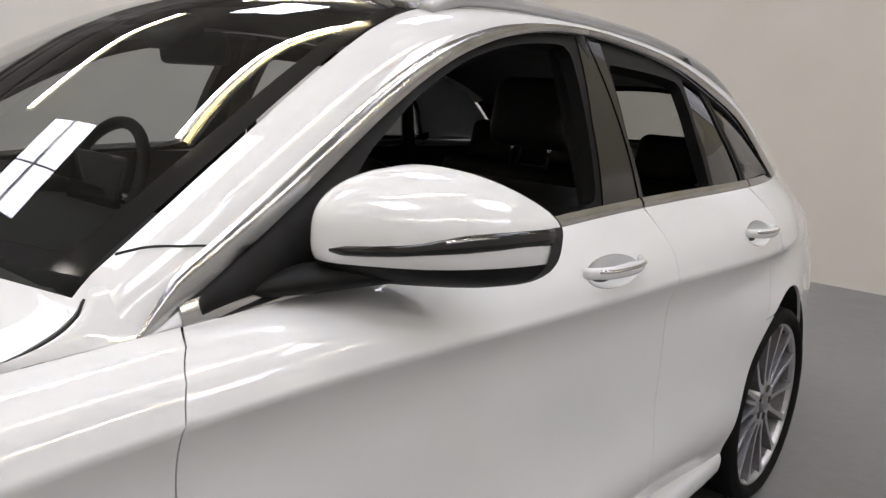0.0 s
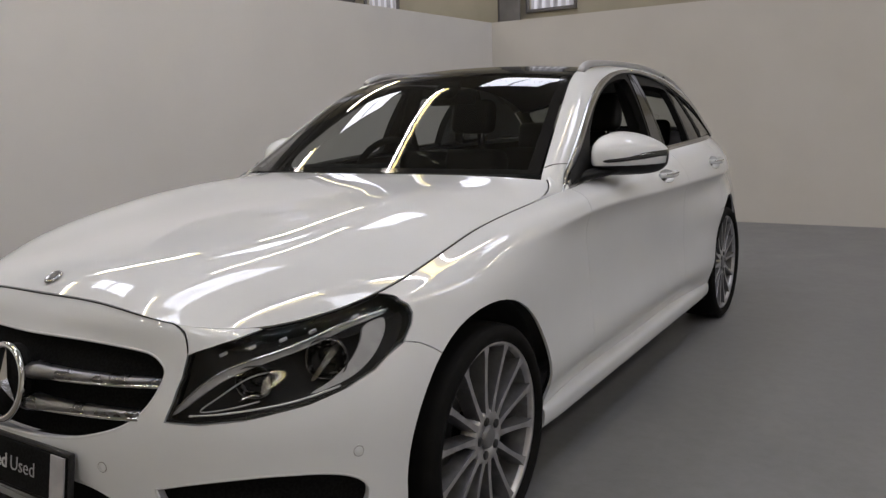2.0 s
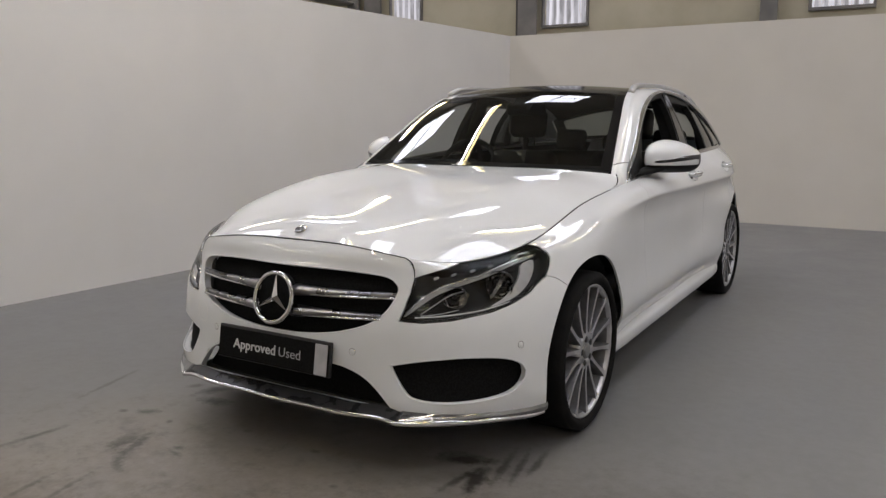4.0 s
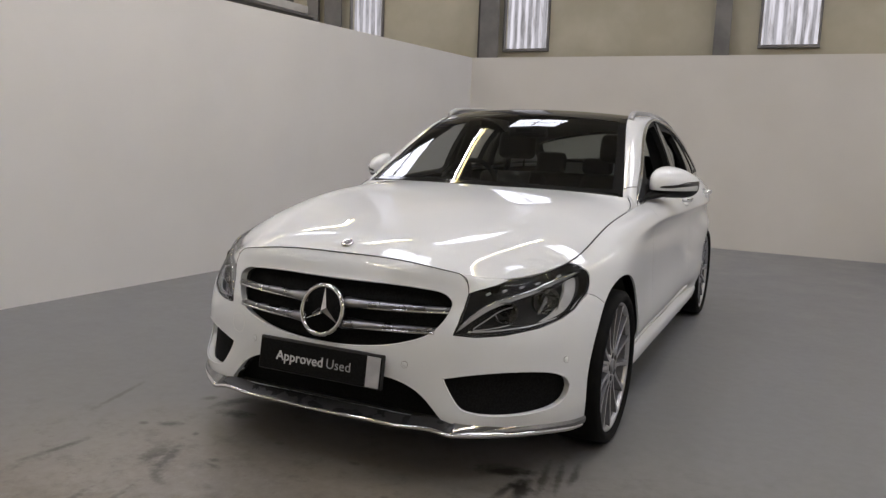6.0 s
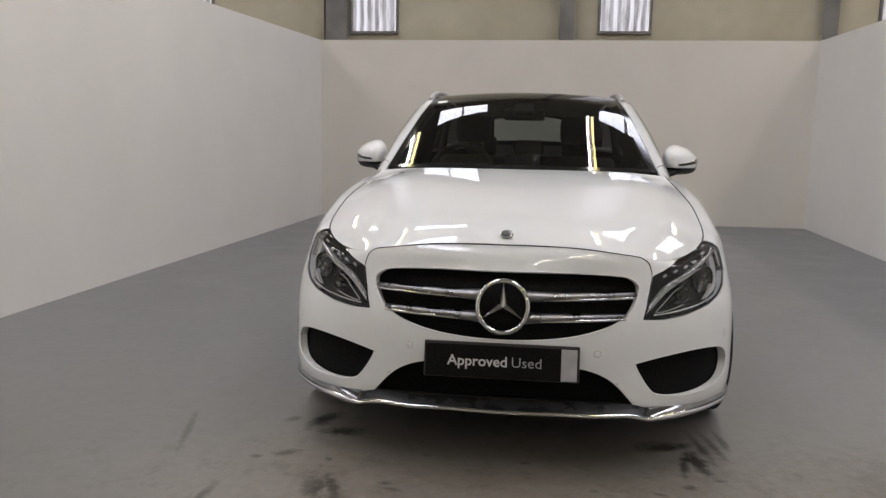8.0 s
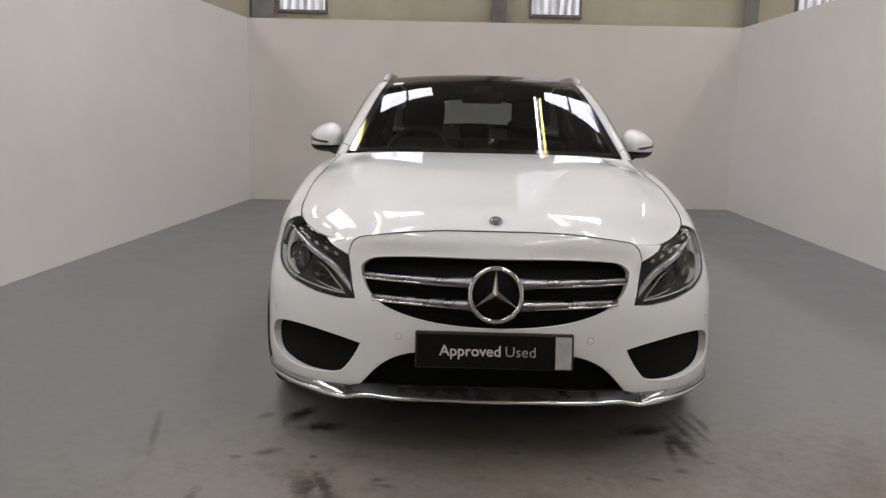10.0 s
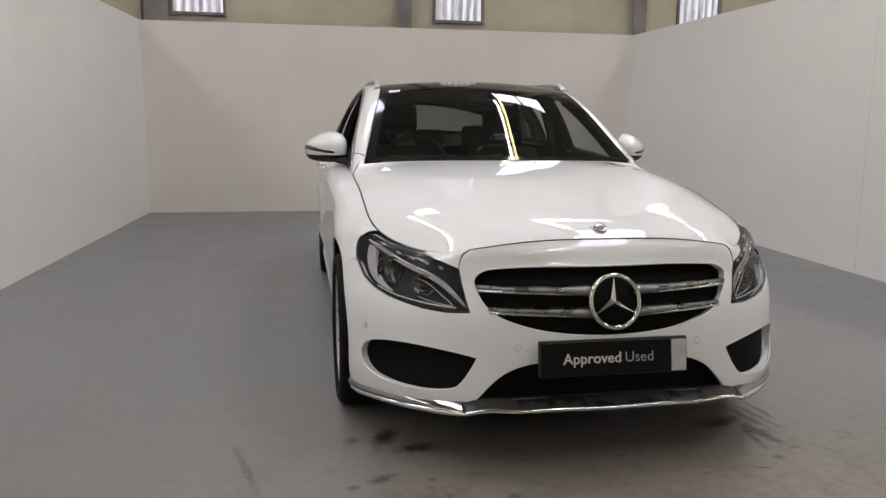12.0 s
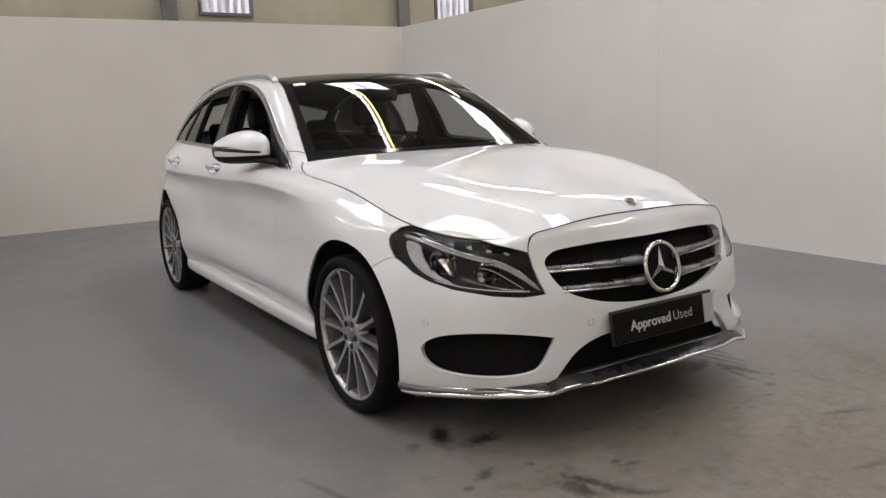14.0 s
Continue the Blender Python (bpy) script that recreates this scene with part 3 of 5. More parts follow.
# translucent corrugated sheets that fill the wall openings
SHEET = glow("translucent_sheet", (1.0, .98, .95), 1.5)
def sheet_nodes(m):
    e = [n for n in m.node_tree.nodes if n.type == "EMISSION"][0]
    n = noise_of(m, 3, 5, .7, stretch=(9, 1, .7))
    tc = add_node(m, "ShaderNodeTexCoord")
    wv = add_node(m, "ShaderNodeTexWave", Scale=9.52 / 6.2832 * 2, Distortion=.6, Detail=2.0)
    join(m, tc, "Object", wv, "Vector")
    a, b = ramp(m, wv, [(.2, (.5, .49, .47)), (.75, (1, .98, .95))]), ramp(m, n, [(.36, (.5, .49, .47)), (.56, (1, 1, 1))])
    mx = m.node_tree.nodes.new("ShaderNodeMixRGB")
    mx.blend_type = "MULTIPLY"
    mx.inputs[0].default_value = 1
    join(m, a, "Color", mx, 1)
    join(m, b, "Color", mx, 2)
    join(m, mx, 0, e, "Color")
sheet_nodes(SHEET)
for a, b in WINDOWS:
    w = b - a
    us, vs = np.linspace(0, w, 60), np.array([2.46, 5.2])
    d = grid(lambda u, v: np.stack([a + u, HALL_Y + .05 + .022 * np.sin(u * 2 * np.pi / .105), v], 1), us, vs)
    win = tagged(part("window_sheet", (*d,), SHEET, None, "translucent corrugated daylight sheet in the hall wall"), category="window", group="daylight sheets", kind="structure")
    part("window_frame", box((a + b) / 2, HALL_Y - .015, 2.44, w + .06, .06, .04, .004), GREY_STEEL, win)
    for x in (a - .015, b + .015):
        part("window_frame", box(x, HALL_Y - .015, 3.83, .03, .06, 2.76, .004), GREY_STEEL, win)

for x, wd, mat in ((-2.68, .28, GREY_STEEL), (.36, .19, GREY_STEEL), (3.58, .18, GREY_STEEL), (-5.6, .2, GREY_STEEL), (6.1, .2, GREY_STEEL)):
    st = tagged(new("steel_column"), "grey painted steel column of the hall", "column", "hall columns", "structure")
    part("web", box(x, HALL_Y - .09, HALL_H / 2, .02 + wd * .1, .16, HALL_H, .003), mat, st)
    part("flange", box(x, HALL_Y - .17, HALL_H / 2, wd, .016, HALL_H, .003), mat, st)
    if wd > .25:
        part("edge_pipe", box(x - wd / 2 - .02, HALL_Y - .15, HALL_H / 2, .03, .03, HALL_H, .008), DARK_STEEL, st)

# roof of the hall, with daylight openings
SKY_Z = HALL_H


def ceiling_mesh(holes):
    xs = sorted({-HALL_X, HALL_X, *[h[0] for h in holes], *[h[1] for h in holes]})
    ys = sorted({-12.5, HALL_Y, *[h[2] for h in holes], *[h[3] for h in holes]})
    v, f = [], []
    for i in range(len(xs) - 1):
        for j in range(len(ys) - 1):
            cx, cy = (xs[i] + xs[i + 1]) / 2, (ys[j] + ys[j + 1]) / 2
            if any(h[0] < cx < h[1] and h[2] < cy < h[3] for h in holes):
                continue
            n = len(v)
            v += [(xs[i], ys[j], SKY_Z), (xs[i], ys[j + 1], SKY_Z), (xs[i + 1], ys[j + 1], SKY_Z), (xs[i + 1], ys[j], SKY_Z)]
            f.append((n, n + 1, n + 2, n + 3))
    return np.array(v), f, False


# The row from y -4.9 to -3.5 is unseen, added for its light.
SKYLIGHTS = [(x - .72, x + .72, y0, y1) for x in (-6.4, -1.92, 2.65, 7.1) for y0, y1 in (((-4.9, -3.5), (-.4, 1.4), (4.7, 6.1)) if abs(x) < 4 else ((-.4, .95), (4.7, 6.1)))]
setting("ceiling", ceiling_mesh(SKYLIGHTS), ROOF_SHEET, "grey sheet roof of the hall", "ceiling")
SKYGLOW = glow("daylight_panel", (.96, .98, 1.0), 13.0)
for x0, x1, y0, y1 in SKYLIGHTS:
    sk = tagged(part("skylight", (np.array([(x0, y0, SKY_Z + .06), (x0, y1, SKY_Z + .06), (x1, y1, SKY_Z + .06), (x1, y0, SKY_Z + .06)]), [(0, 1, 2, 3)], False), SKYGLOW, None, "bright daylight panel in the hall roof"), category="skylight", group="skylights", kind="structure")
    part("glazing_bar", box((x0 + x1) / 2, (y0 + y1) / 2, SKY_Z + .02, .05, y1 - y0, .05, .004), WHITE_STEEL, sk)
    part("cross_bar", box((x0 + x1) / 2, (y0 + y1) / 2, SKY_Z + .045, x1 - x0, .025, .02, .003), WHITE_STEEL, sk)

TUBE = glow("white_tube", (1.0, .95, .84), 85.0)
TUBE_WARM = glow("yellow_tube", (1.0, .80, .27), 27.0)


def strip_light(x, y, z, length):
    """A twin batten on two rods from the roof."""
    t = tagged(new("strip_light"), "long twin batten light with white and yellowish glowing tubes", "lamp", "strip lights")
    part("batten", box(x, y, z + .055, .16, length, .05, .008), WHITE_STEEL, t)
    for dx, mt in ((-.05, TUBE), (.05, TUBE_WARM)):
        part("tube", tube([(x + dx, y - length / 2 + .04, z), (x + dx, y + length / 2 - .04, z)], .019, 10), mt, t)
        for e in (-1, 1):
            part("socket", box(x + dx, y + e * (length / 2 - .03), z + .01, .05, .03, .06, .004), WHITE_STEEL, t)
    for e in (-1, 1):
        part("suspension_rod", tube([(x, y + e * length * .35, z + .07), (x, y + e * length * .35, HALL_H)], .006, 6), GREY_STEEL, t)


for x in (-5.4, -2.25, 1.2, 4.6):
    # Rows at negative y are unseen, added at about the same spacing for light.
    for y in (5.75, 2.25, -1.3, -4.9, -8.6):
        if y < 5 or abs(x) > 4:
            strip_light(x, y, 4.6, 2.5)

# pipes and beams above the left partition
gantry = tagged(new("pipe_gantry"), "pale steel beam with dark pipes along the hall", "beam", kind="structure")
part("beam", box(-5.75, 2.2, 3.06, .14, 9.7, .12, .008), WHITE_STEEL, gantry)
part("lower_flange", box(-5.72, 2.2, 2.95, .30, 9.7, .03, .006), GREY_STEEL, gantry)
for dz, dx, rr in ((.16, -.12, .028), (.27, -.25, .04), (.42, -.25, .045), (.62, -.25, .03), (1.1, -.2, .05)):
    part("pipe", tube([(-5.8 + dx, -3, 3.03 + dz), (-5.8 + dx, 6.95, 3.03 + dz)], rr, 10), DARK_STEEL, gantry)
for dx, rr, mt in ((0, .045, DARK_STEEL), (.10, .025, WHITE_STEEL), (.17, .03, DARK_STEEL), (.24, .03, DARK_STEEL), (.61, .022, DARK_STEEL), (.67, .018, DARK_STEEL)):
    part("downpipe", tube([(-5.70 + dx, 6.95, 0), (-5.70 + dx, 6.95, HALL_H)], rr, 10), mt, gantry)
for y in (0.3, 2.6, 4.9):
    part("hanger", tube([(-5.75, y, 3.08), (-5.75, y, HALL_H)], .02, 8), DARK_STEEL, gantry)
part("side_panel", box(-5.27, 7.09, HALL_H / 2, .30, .04, HALL_H - .02, .004), GREY_STEEL, gantry)
part("post", box(-5.75, 2.2, 1.45, .10, .10, 2.9, .006), GREY_STEEL, gantry)


# ---- the car ----
car = tagged(new("car"), "white estate car with black glass roof and chrome trim", "car")


def side(*pts):
    return [on_shell(y, z, 1) for y, z in pts]


def nose(*pts):
    return [on_shell(x, z, 0) for x, z in pts]


def arc(cy, cz, r, a0, a1, n=14):
    return [(cy + r * math.cos(radians(a)), cz + r * math.sin(radians(a))) for a in np.linspace(a0, a1, n)]


def other(loop):
    return [np.array([-p[0], p[1]]) for p in reversed(loop)]


def belt(y0, y1, n=10):
    return [np.array([belt_s(y), .8]) for y in np.linspace(y0, y1, n)]


ARCH_F, ARCH_R = (0, .322, .383), (2.84, .322, .392)
S_ARCH = on_shell(-.36, .195, 1)
LAMP_LOW = nose((.826, .655), (.818, .632), (.79, .606), (.74, .582), (.64, .560), (.556, .553), (.484, .558))
LAMP_IN = nose((.484, .558), (.496, .60), (.506, .65), (.513, .70))
LAMP_TOP = nose((.513, .70), (.529, .707), (.555, .716), (.587, .727), (.612, .739))
GAP_FRONT = [on_shell(.511, .715, 0), on_shell(.503, .738, 0)] + [np.array([s, .8]) for s in (.478, .44, .36, .25, .12, 0)]
BUMPER_EDGE = side(*arc(*ARCH_F, 197, 127)) + side((-.29, .667), (-.325, .677))
LAMP_OUT = [on_shell(.826, .655, 0)] + side((-.318, .685), (-.290, .71), (-.275, .735), (-.277, .754), (-.290, .767))

# bumper, with openings for the grille, the side intakes and the lower intake
half = [np.array([0, 0]), np.array([.5, 0]), np.array([S_ARCH[0], 0])] + BUMPER_EDGE + LAMP_LOW + LAMP_IN[1:] + GAP_FRONT
bumper_loop = half + other(half)[1:-1]
GRILLE = nose((.44, .700), (.474, .665), (.462, .62), (.425, .565), (.36, .528), (.22, .492), (0, .478))
grille_loop = nose((0, .714), (.2, .712), (.38, .708)) + GRILLE
grille_loop = grille_loop + other(grille_loop)[1:-1]
FOG = nose((.458, .404), (.466, .407), (.54, .422), (.62, .432), (.69, .436), (.765, .430), (.805, .415), (.828, .390), (.835, .355), (.826, .318), (.80, .293), (.745, .281), (.67, .277), (.59, .281), (.54, .292), (.522, .302), (.49, .345))
INTAKE = nose((0, .40), (.25, .398), (.335, .375), (.40, .335), (.46, .265), (.475, .242), (.25, .243), (0, .243))
intake_loop = INTAKE + other(INTAKE)[1:-1]
front_bumper = part("front_bumper", trimmed(bumper_loop, [rounded(grille_loop), rounded(FOG, 2), rounded(other(FOG), 2), intake_loop], .022, .03), PAINT, car, "white painted bumper with side intakes")


for lp, rad in ((FOG, .004), (other(FOG), .004), (intake_loop, .004), (grille_loop, .004)):
    lip = finer(rounded(lp, 2), .012)
    lip = shell(lip[:, 0], lip[:, 1]) - shell_normal(lip[:, 0], lip[:, 1]) * (rad * .75)
    part("opening_edge", tube(lip, rad, 10, closed=True), PAINT, front_bumper)


def sunk(loop, depth, material, name, parent, label=""):
    """A dark tray behind an opening."""
    return part(name, trimmed(loop, (), .04, .002, -.004, lift=-depth), material, parent, label)


MESH = speckled(principled("intake_mesh", (.006, .006, .006), .8, specular=.1), (.004, .004, .004), (.008, .008, .008), 160.0, .45, .55)
for lp in (FOG, other(FOG)):
    sunk(rounded(lp, 2), .035, MESH, "side_intake", front_bumper, "black side intake mesh")
sunk(intake_loop, .06, MESH, "lower_intake", front_bumper, "black lower intake mesh")
grille = part("grille", trimmed(rounded(grille_loop), (), .04, .002, -.004, lift=-.045), MESH, car, "black grille with twin silver louvres")

# bonnet
us, vs = np.concatenate([np.linspace(-1, 1, 61)]) * .9965, np.concatenate([[.0045], np.linspace(.012, .1, 10), np.linspace(.12, .92, 40), np.linspace(.93, .997, 16)])
hd = grid(hood, us, vs)
part("bonnet", thick(hd, .02, len(us), len(vs)), PAINT, car, "white bonnet with two shallow creases")

# Dark tubes in the bonnet's gaps stand in for the shade inside them.
shut_v = np.linspace(.235, .998, 80)
shut_p = hood_edge(shut_v) + np.array([.0012, 0, -.0008])
for sgn in (1, -1):
    part("shut_line", tube(shut_p * np.array([sgn, 1, 1]), .0019, 6), DARK, car)
    cg = np.array([on_shell(.5125, .704, 0), on_shell(.511, .715, 0), on_shell(.505, .735, 0), on_shell(.497, .750, 0), np.array([.478, .8]), np.array([.455, .8])])
    cg = natural(np.linspace(0, 1, 6), cg, np.linspace(0, 1, 30))
    part("shut_line", tube(shell(cg[:, 0], np.minimum(cg[:, 1], .8)) * np.array([sgn, 1, 1]), .0017, 6), DARK, car)
nose_s = np.linspace(-.46, .46, 60)
part("shut_line", tube(shell(nose_s, np.full(60, .8)) + np.array([0, -.0006, .0004]), .0017, 6), DARK, car)
corner = LAMP_TOP + [np.array([s, .8]) for s in np.linspace(.66, .49, 8)] + [on_shell(.505, .738, 0)]
for flip in (lambda l: l, other):
    part("bonnet_corner", trimmed(flip(corner), (), .012, .012, .001), PAINT, car)

def wing_top(v, w):
    p = shell(HOOD_S0 + v * (HOOD_S1 - HOOD_S0), np.full(len(v), .8))
    e = hood_edge(v) + np.array([.004, .002, 0])
    q = p * (1 - w[:, None]) + e * w[:, None]
    q[:, 2] += .006 * 4 * w * (1 - w)
    return q


wt = grid(wing_top, np.linspace(.87, 1.03, 24), np.linspace(0, 1, 8))
for sgn in (1, -1):
    part("wing_top", wt if sgn > 0 else flip_x(wt), PAINT, car)

# side panels
DOOR_F = [(.725, .29), (.738, .42), (.745, .55), (.735, .66), (.718, .76), (.712, .86), (.728, .905), (.755, .928)]
DOOR_B = [(1.88, .29), (1.915, .45), (1.93, .65), (1.93, .85), (1.922, .97)]
DOOR_R = [(2.565, .66), (2.615, .75), (2.625, .85), (2.60, .95)]
fender = side(*arc(*ARCH_F, 127, -18, 22)) + side((.45, .278), (.70, .278)) + side(*DOOR_F) + belt(.775, -.315, 16) + LAMP_OUT[::-1][:-1] + side((-.325, .677), (-.29, .667))
f_door = side(*DOOR_B[::-1]) [::-1] + belt(1.92, .777, 14) + side(*DOOR_F[::-1]) + side((.74, .278), (1.3, .278), (1.86, .278))
r_door = side((1.90, .278), (2.45, .278)) + side(*arc(*ARCH_R, 190, 120, 12)) + side(*DOOR_R) + belt(2.575, 1.925, 8) + side(*DOOR_B[::-1])
quarter = side(*arc(*ARCH_R, 119, -22, 22)) + [np.array([4.75, 0]), np.array([5.3, 0]), np.array([5.3, .4]), np.array([5.3, .8])] + belt(3.6, 2.58, 10) + side(*DOOR_R[::-1])
SKIRT = np.array([(.842, .296), (.850, .288), (.863, .279), (.873, .268), (.877, .252), (.874, .224), (.862, .203), (.835, .196)])


def skirt_sheet(y, k):
    q = natural(np.arange(len(SKIRT)), SKIRT, k)
    edge = np.interp(y, [.37, .50, 2.33, 2.46], [-.006, 0, -.004, -.010])
    return np.stack([q[:, 0] + edge, y, q[:, 1]], 1)


CUPS = [(1.65, .912, .105, .042), (2.43, .922, .09, .038)]


def cup_loop(k):
    cy, cz, ry, rz = CUPS[k]
    c = on_shell(cy, cz, 1)
    return [c + np.array([ry * math.cos(a), rz * math.sin(a)]) for a in np.linspace(0, 2 * np.pi, 36, endpoint=False)]


def cup_sheet(k):
    cy, cz, ry, rz = CUPS[k]
    c = on_shell(cy, cz, 1)

    def sheet(q, a):
        s, v = c[0] + q * ry * np.cos(a), c[1] + q * rz * np.sin(a)
        return shell(s, v) - shell_normal(s, v) * (.028 * (1 - q ** 2) ** .8)[:, None]
    return grid(sheet, np.linspace(.02, 1, 10), np.linspace(0, 2 * np.pi, 37)[:-1], closed_v=True)


doors = {}
for sgn, flip in ((1, lambda l: l), (-1, other)):
    part("front_wing", trimmed(flip(fender), (), .015, .009, .0012), PAINT, car)
    doors[sgn, 0] = part("front_door", trimmed(flip(f_door), [flip(cup_loop(0))], .022, gap=.0007), PAINT, car, "white front door with lowered window")
    doors[sgn, 1] = part("rear_door", trimmed(flip(r_door), [flip(cup_loop(1))], .022, gap=.0007), PAINT, car, "white rear door with lowered window")
    for k in (0, 1):
        cs = cup_sheet(k)
        part("handle_cup", cs if sgn > 0 else flip_x(cs), PAINT, doors[sgn, k])
    part("rear_quarter", trimmed(flip(quarter), (), .03, .009), PAINT, car)
    ys_, ks_ = np.linspace(.375, 2.455, 40), np.linspace(0, len(SKIRT) - 1, 29)
    sk = thick(grid(skirt_sheet, ys_, ks_, flip=True), .03, 40, 29)
    part("side_skirt", sk if sgn > 0 else flip_x(sk), PAINT, car)

# tail: bumper and gate, closed across the back
us, vs = np.linspace(5.303, 6.05, 14), np.linspace(0, .8, 24)
tl = grid(shell, us, vs)
part("tailgate", merge(tl, flip_x(tl)), PAINT, car)

# dark shell behind the panel gaps, and the wheel housings
inner_loop = [np.array([1.1, .3])] + side(*arc(0, .322, .40, 175, -18, 20)) + side((1.0, .22), (2.0, .22)) + side(*arc(2.84, .322, .41, 195, -15, 20)) + [np.array([5.3, .05]), np.array([5.3, .785]), np.array([3, .785]), np.array([2.0, .785]), np.array([1.35, .785]), np.array([1.15, .6])]
for flip in (lambda l: l, other):
    part("inner_panel", trimmed(flip(inner_loop), (), .06, .002, 0, lift=-.022), DARK, car)
for sgn in (1, -1):
    for cy, r in ((0, .385), (2.84, .395)):
        aa, xx = np.linspace(-.42, np.pi + .42, 30), np.array([.845, .62, .45])
        hs = grid(lambda a, x: np.stack([x, cy + r * np.cos(a), .33 + r * np.sin(a)], 1), aa, xx)
        fan = grid(lambda a, k: np.stack([np.full(len(a), .45), cy + r * k * np.cos(a), .33 + r * k * np.sin(a)], 1), aa, np.array([.02, 1.0]))
        hs = merge(hs, fan)
        part("wheel_housing", hs if sgn > 0 else flip_x(hs), DARK, car)
part("underbody", box(0, 1.6, .26, 1.3, 3.9, .12, .03), DARK, car)
part("bulkhead", box(0, .42, .62, 1.42, .06, .6, .02), DARK, car)

# glasshouse
def strip(r, w):
    a, b = inner_line(r), outer_line(r)
    p = a * (1 - w[:, None]) + b * w[:, None]
    bulge = 4 * w * (1 - w)
    p[:, 0] += .014 * bulge
    p[:, 2] += .012 * bulge - .30 * np.clip(-r, 0, 1) * (1 - w)
    return p


rs, ws = np.linspace(-.09, R_END, 150), np.linspace(0, 1, 9)
st = thick(grid(strip, rs, ws, flip=True), .012, len(rs), len(ws))
for fl in (lambda d: d, flip_x):
    part("roof_pillar", fl(st), PAINT, car)
WS_U, WS_R0, WS_R1 = .93, .03, R_ROOF - .05
windscreen = part("windscreen", grid(canopy, np.linspace(WS_R0, WS_R1, 22), np.linspace(-WS_U, WS_U, 31), flip=True), GLASS, car, "clear laminated windscreen with reflections")
for a, b, c, d in ((0, R_ROOF, -.99, -WS_U), (0, R_ROOF, WS_U, .99), (0, WS_R0, -WS_U, WS_U), (WS_R1, R_ROOF + .012, -WS_U, WS_U)):
    part("black_border", grid(canopy, np.linspace(a, b, 20), np.linspace(c, d, 12), flip=True), GLOSS, windscreen)
part("panoramic_roof", grid(canopy, np.linspace(R_ROOF + .015, R_KNOTS[6], 40), np.linspace(-.985, .985, 33), flip=True), GLOSS, car, "glossy black panoramic glass roof")
part("roof_panel", grid(canopy, np.linspace(R_KNOTS[6] + .008, R_TAIL, 24), np.linspace(-1, 1, 41), flip=True), PAINT, car, "white rear roof panel")
tail_glass = part("tail_window", grid(canopy, np.linspace(R_TAIL + .05, R_END - .03, 14), np.linspace(-.9, .9, 25), flip=True), GLASS, car)
for a, b, c, d in ((R_TAIL, R_END, -.99, -.9), (R_TAIL, R_END, .9, .99), (R_TAIL, R_TAIL + .05, -.9, .9), (R_END - .03, R_END, -.9, .9)):
    part("black_border", grid(canopy, np.linspace(a, b, 12), np.linspace(c, d, 12), flip=True), GLOSS, tail_glass)

OPEN_F = rounded([(.985, .03), (1.02, .25), (1.12, .335), (1.25, .365), (1.42, .376), (1.6, .376), (1.80, .368), (1.765, .2), (1.735, .012)], 2, .12)
OPEN_R = rounded([(1.955, .012), (1.937, .17), (1.960, .335), (2.1, .338), (2.345, .345), (2.312, .17), (2.318, .008)], 2, .08)
FIXED = rounded([(2.345, .008), (2.34, .22), (2.385, .372), (2.49, .374), (2.497, .22), (2.562, .006)], 2, .06)
DQ = rounded([(2.608, .008), (2.545, .215), (2.535, .372), (2.70, .365), (2.84, .34), (2.875, .1), (2.885, .008)], 2, .06)
frames = [("front_window_frame", [(.80, 0), (.80, .39), (1.0, .396), (1.885, .396), (1.918, 0)], [OPEN_F], (0, )), ("rear_window_frame", [(1.925, 0), (1.892, .396), (2.510, .396), (2.520, .215), (2.585, 0)], [OPEN_R, FIXED], (1, )), ("quarter_window_frame", [(2.590, 0), (2.526, .215), (2.515, .396), (2.87, .396), (2.91, 0)], [DQ], None)]
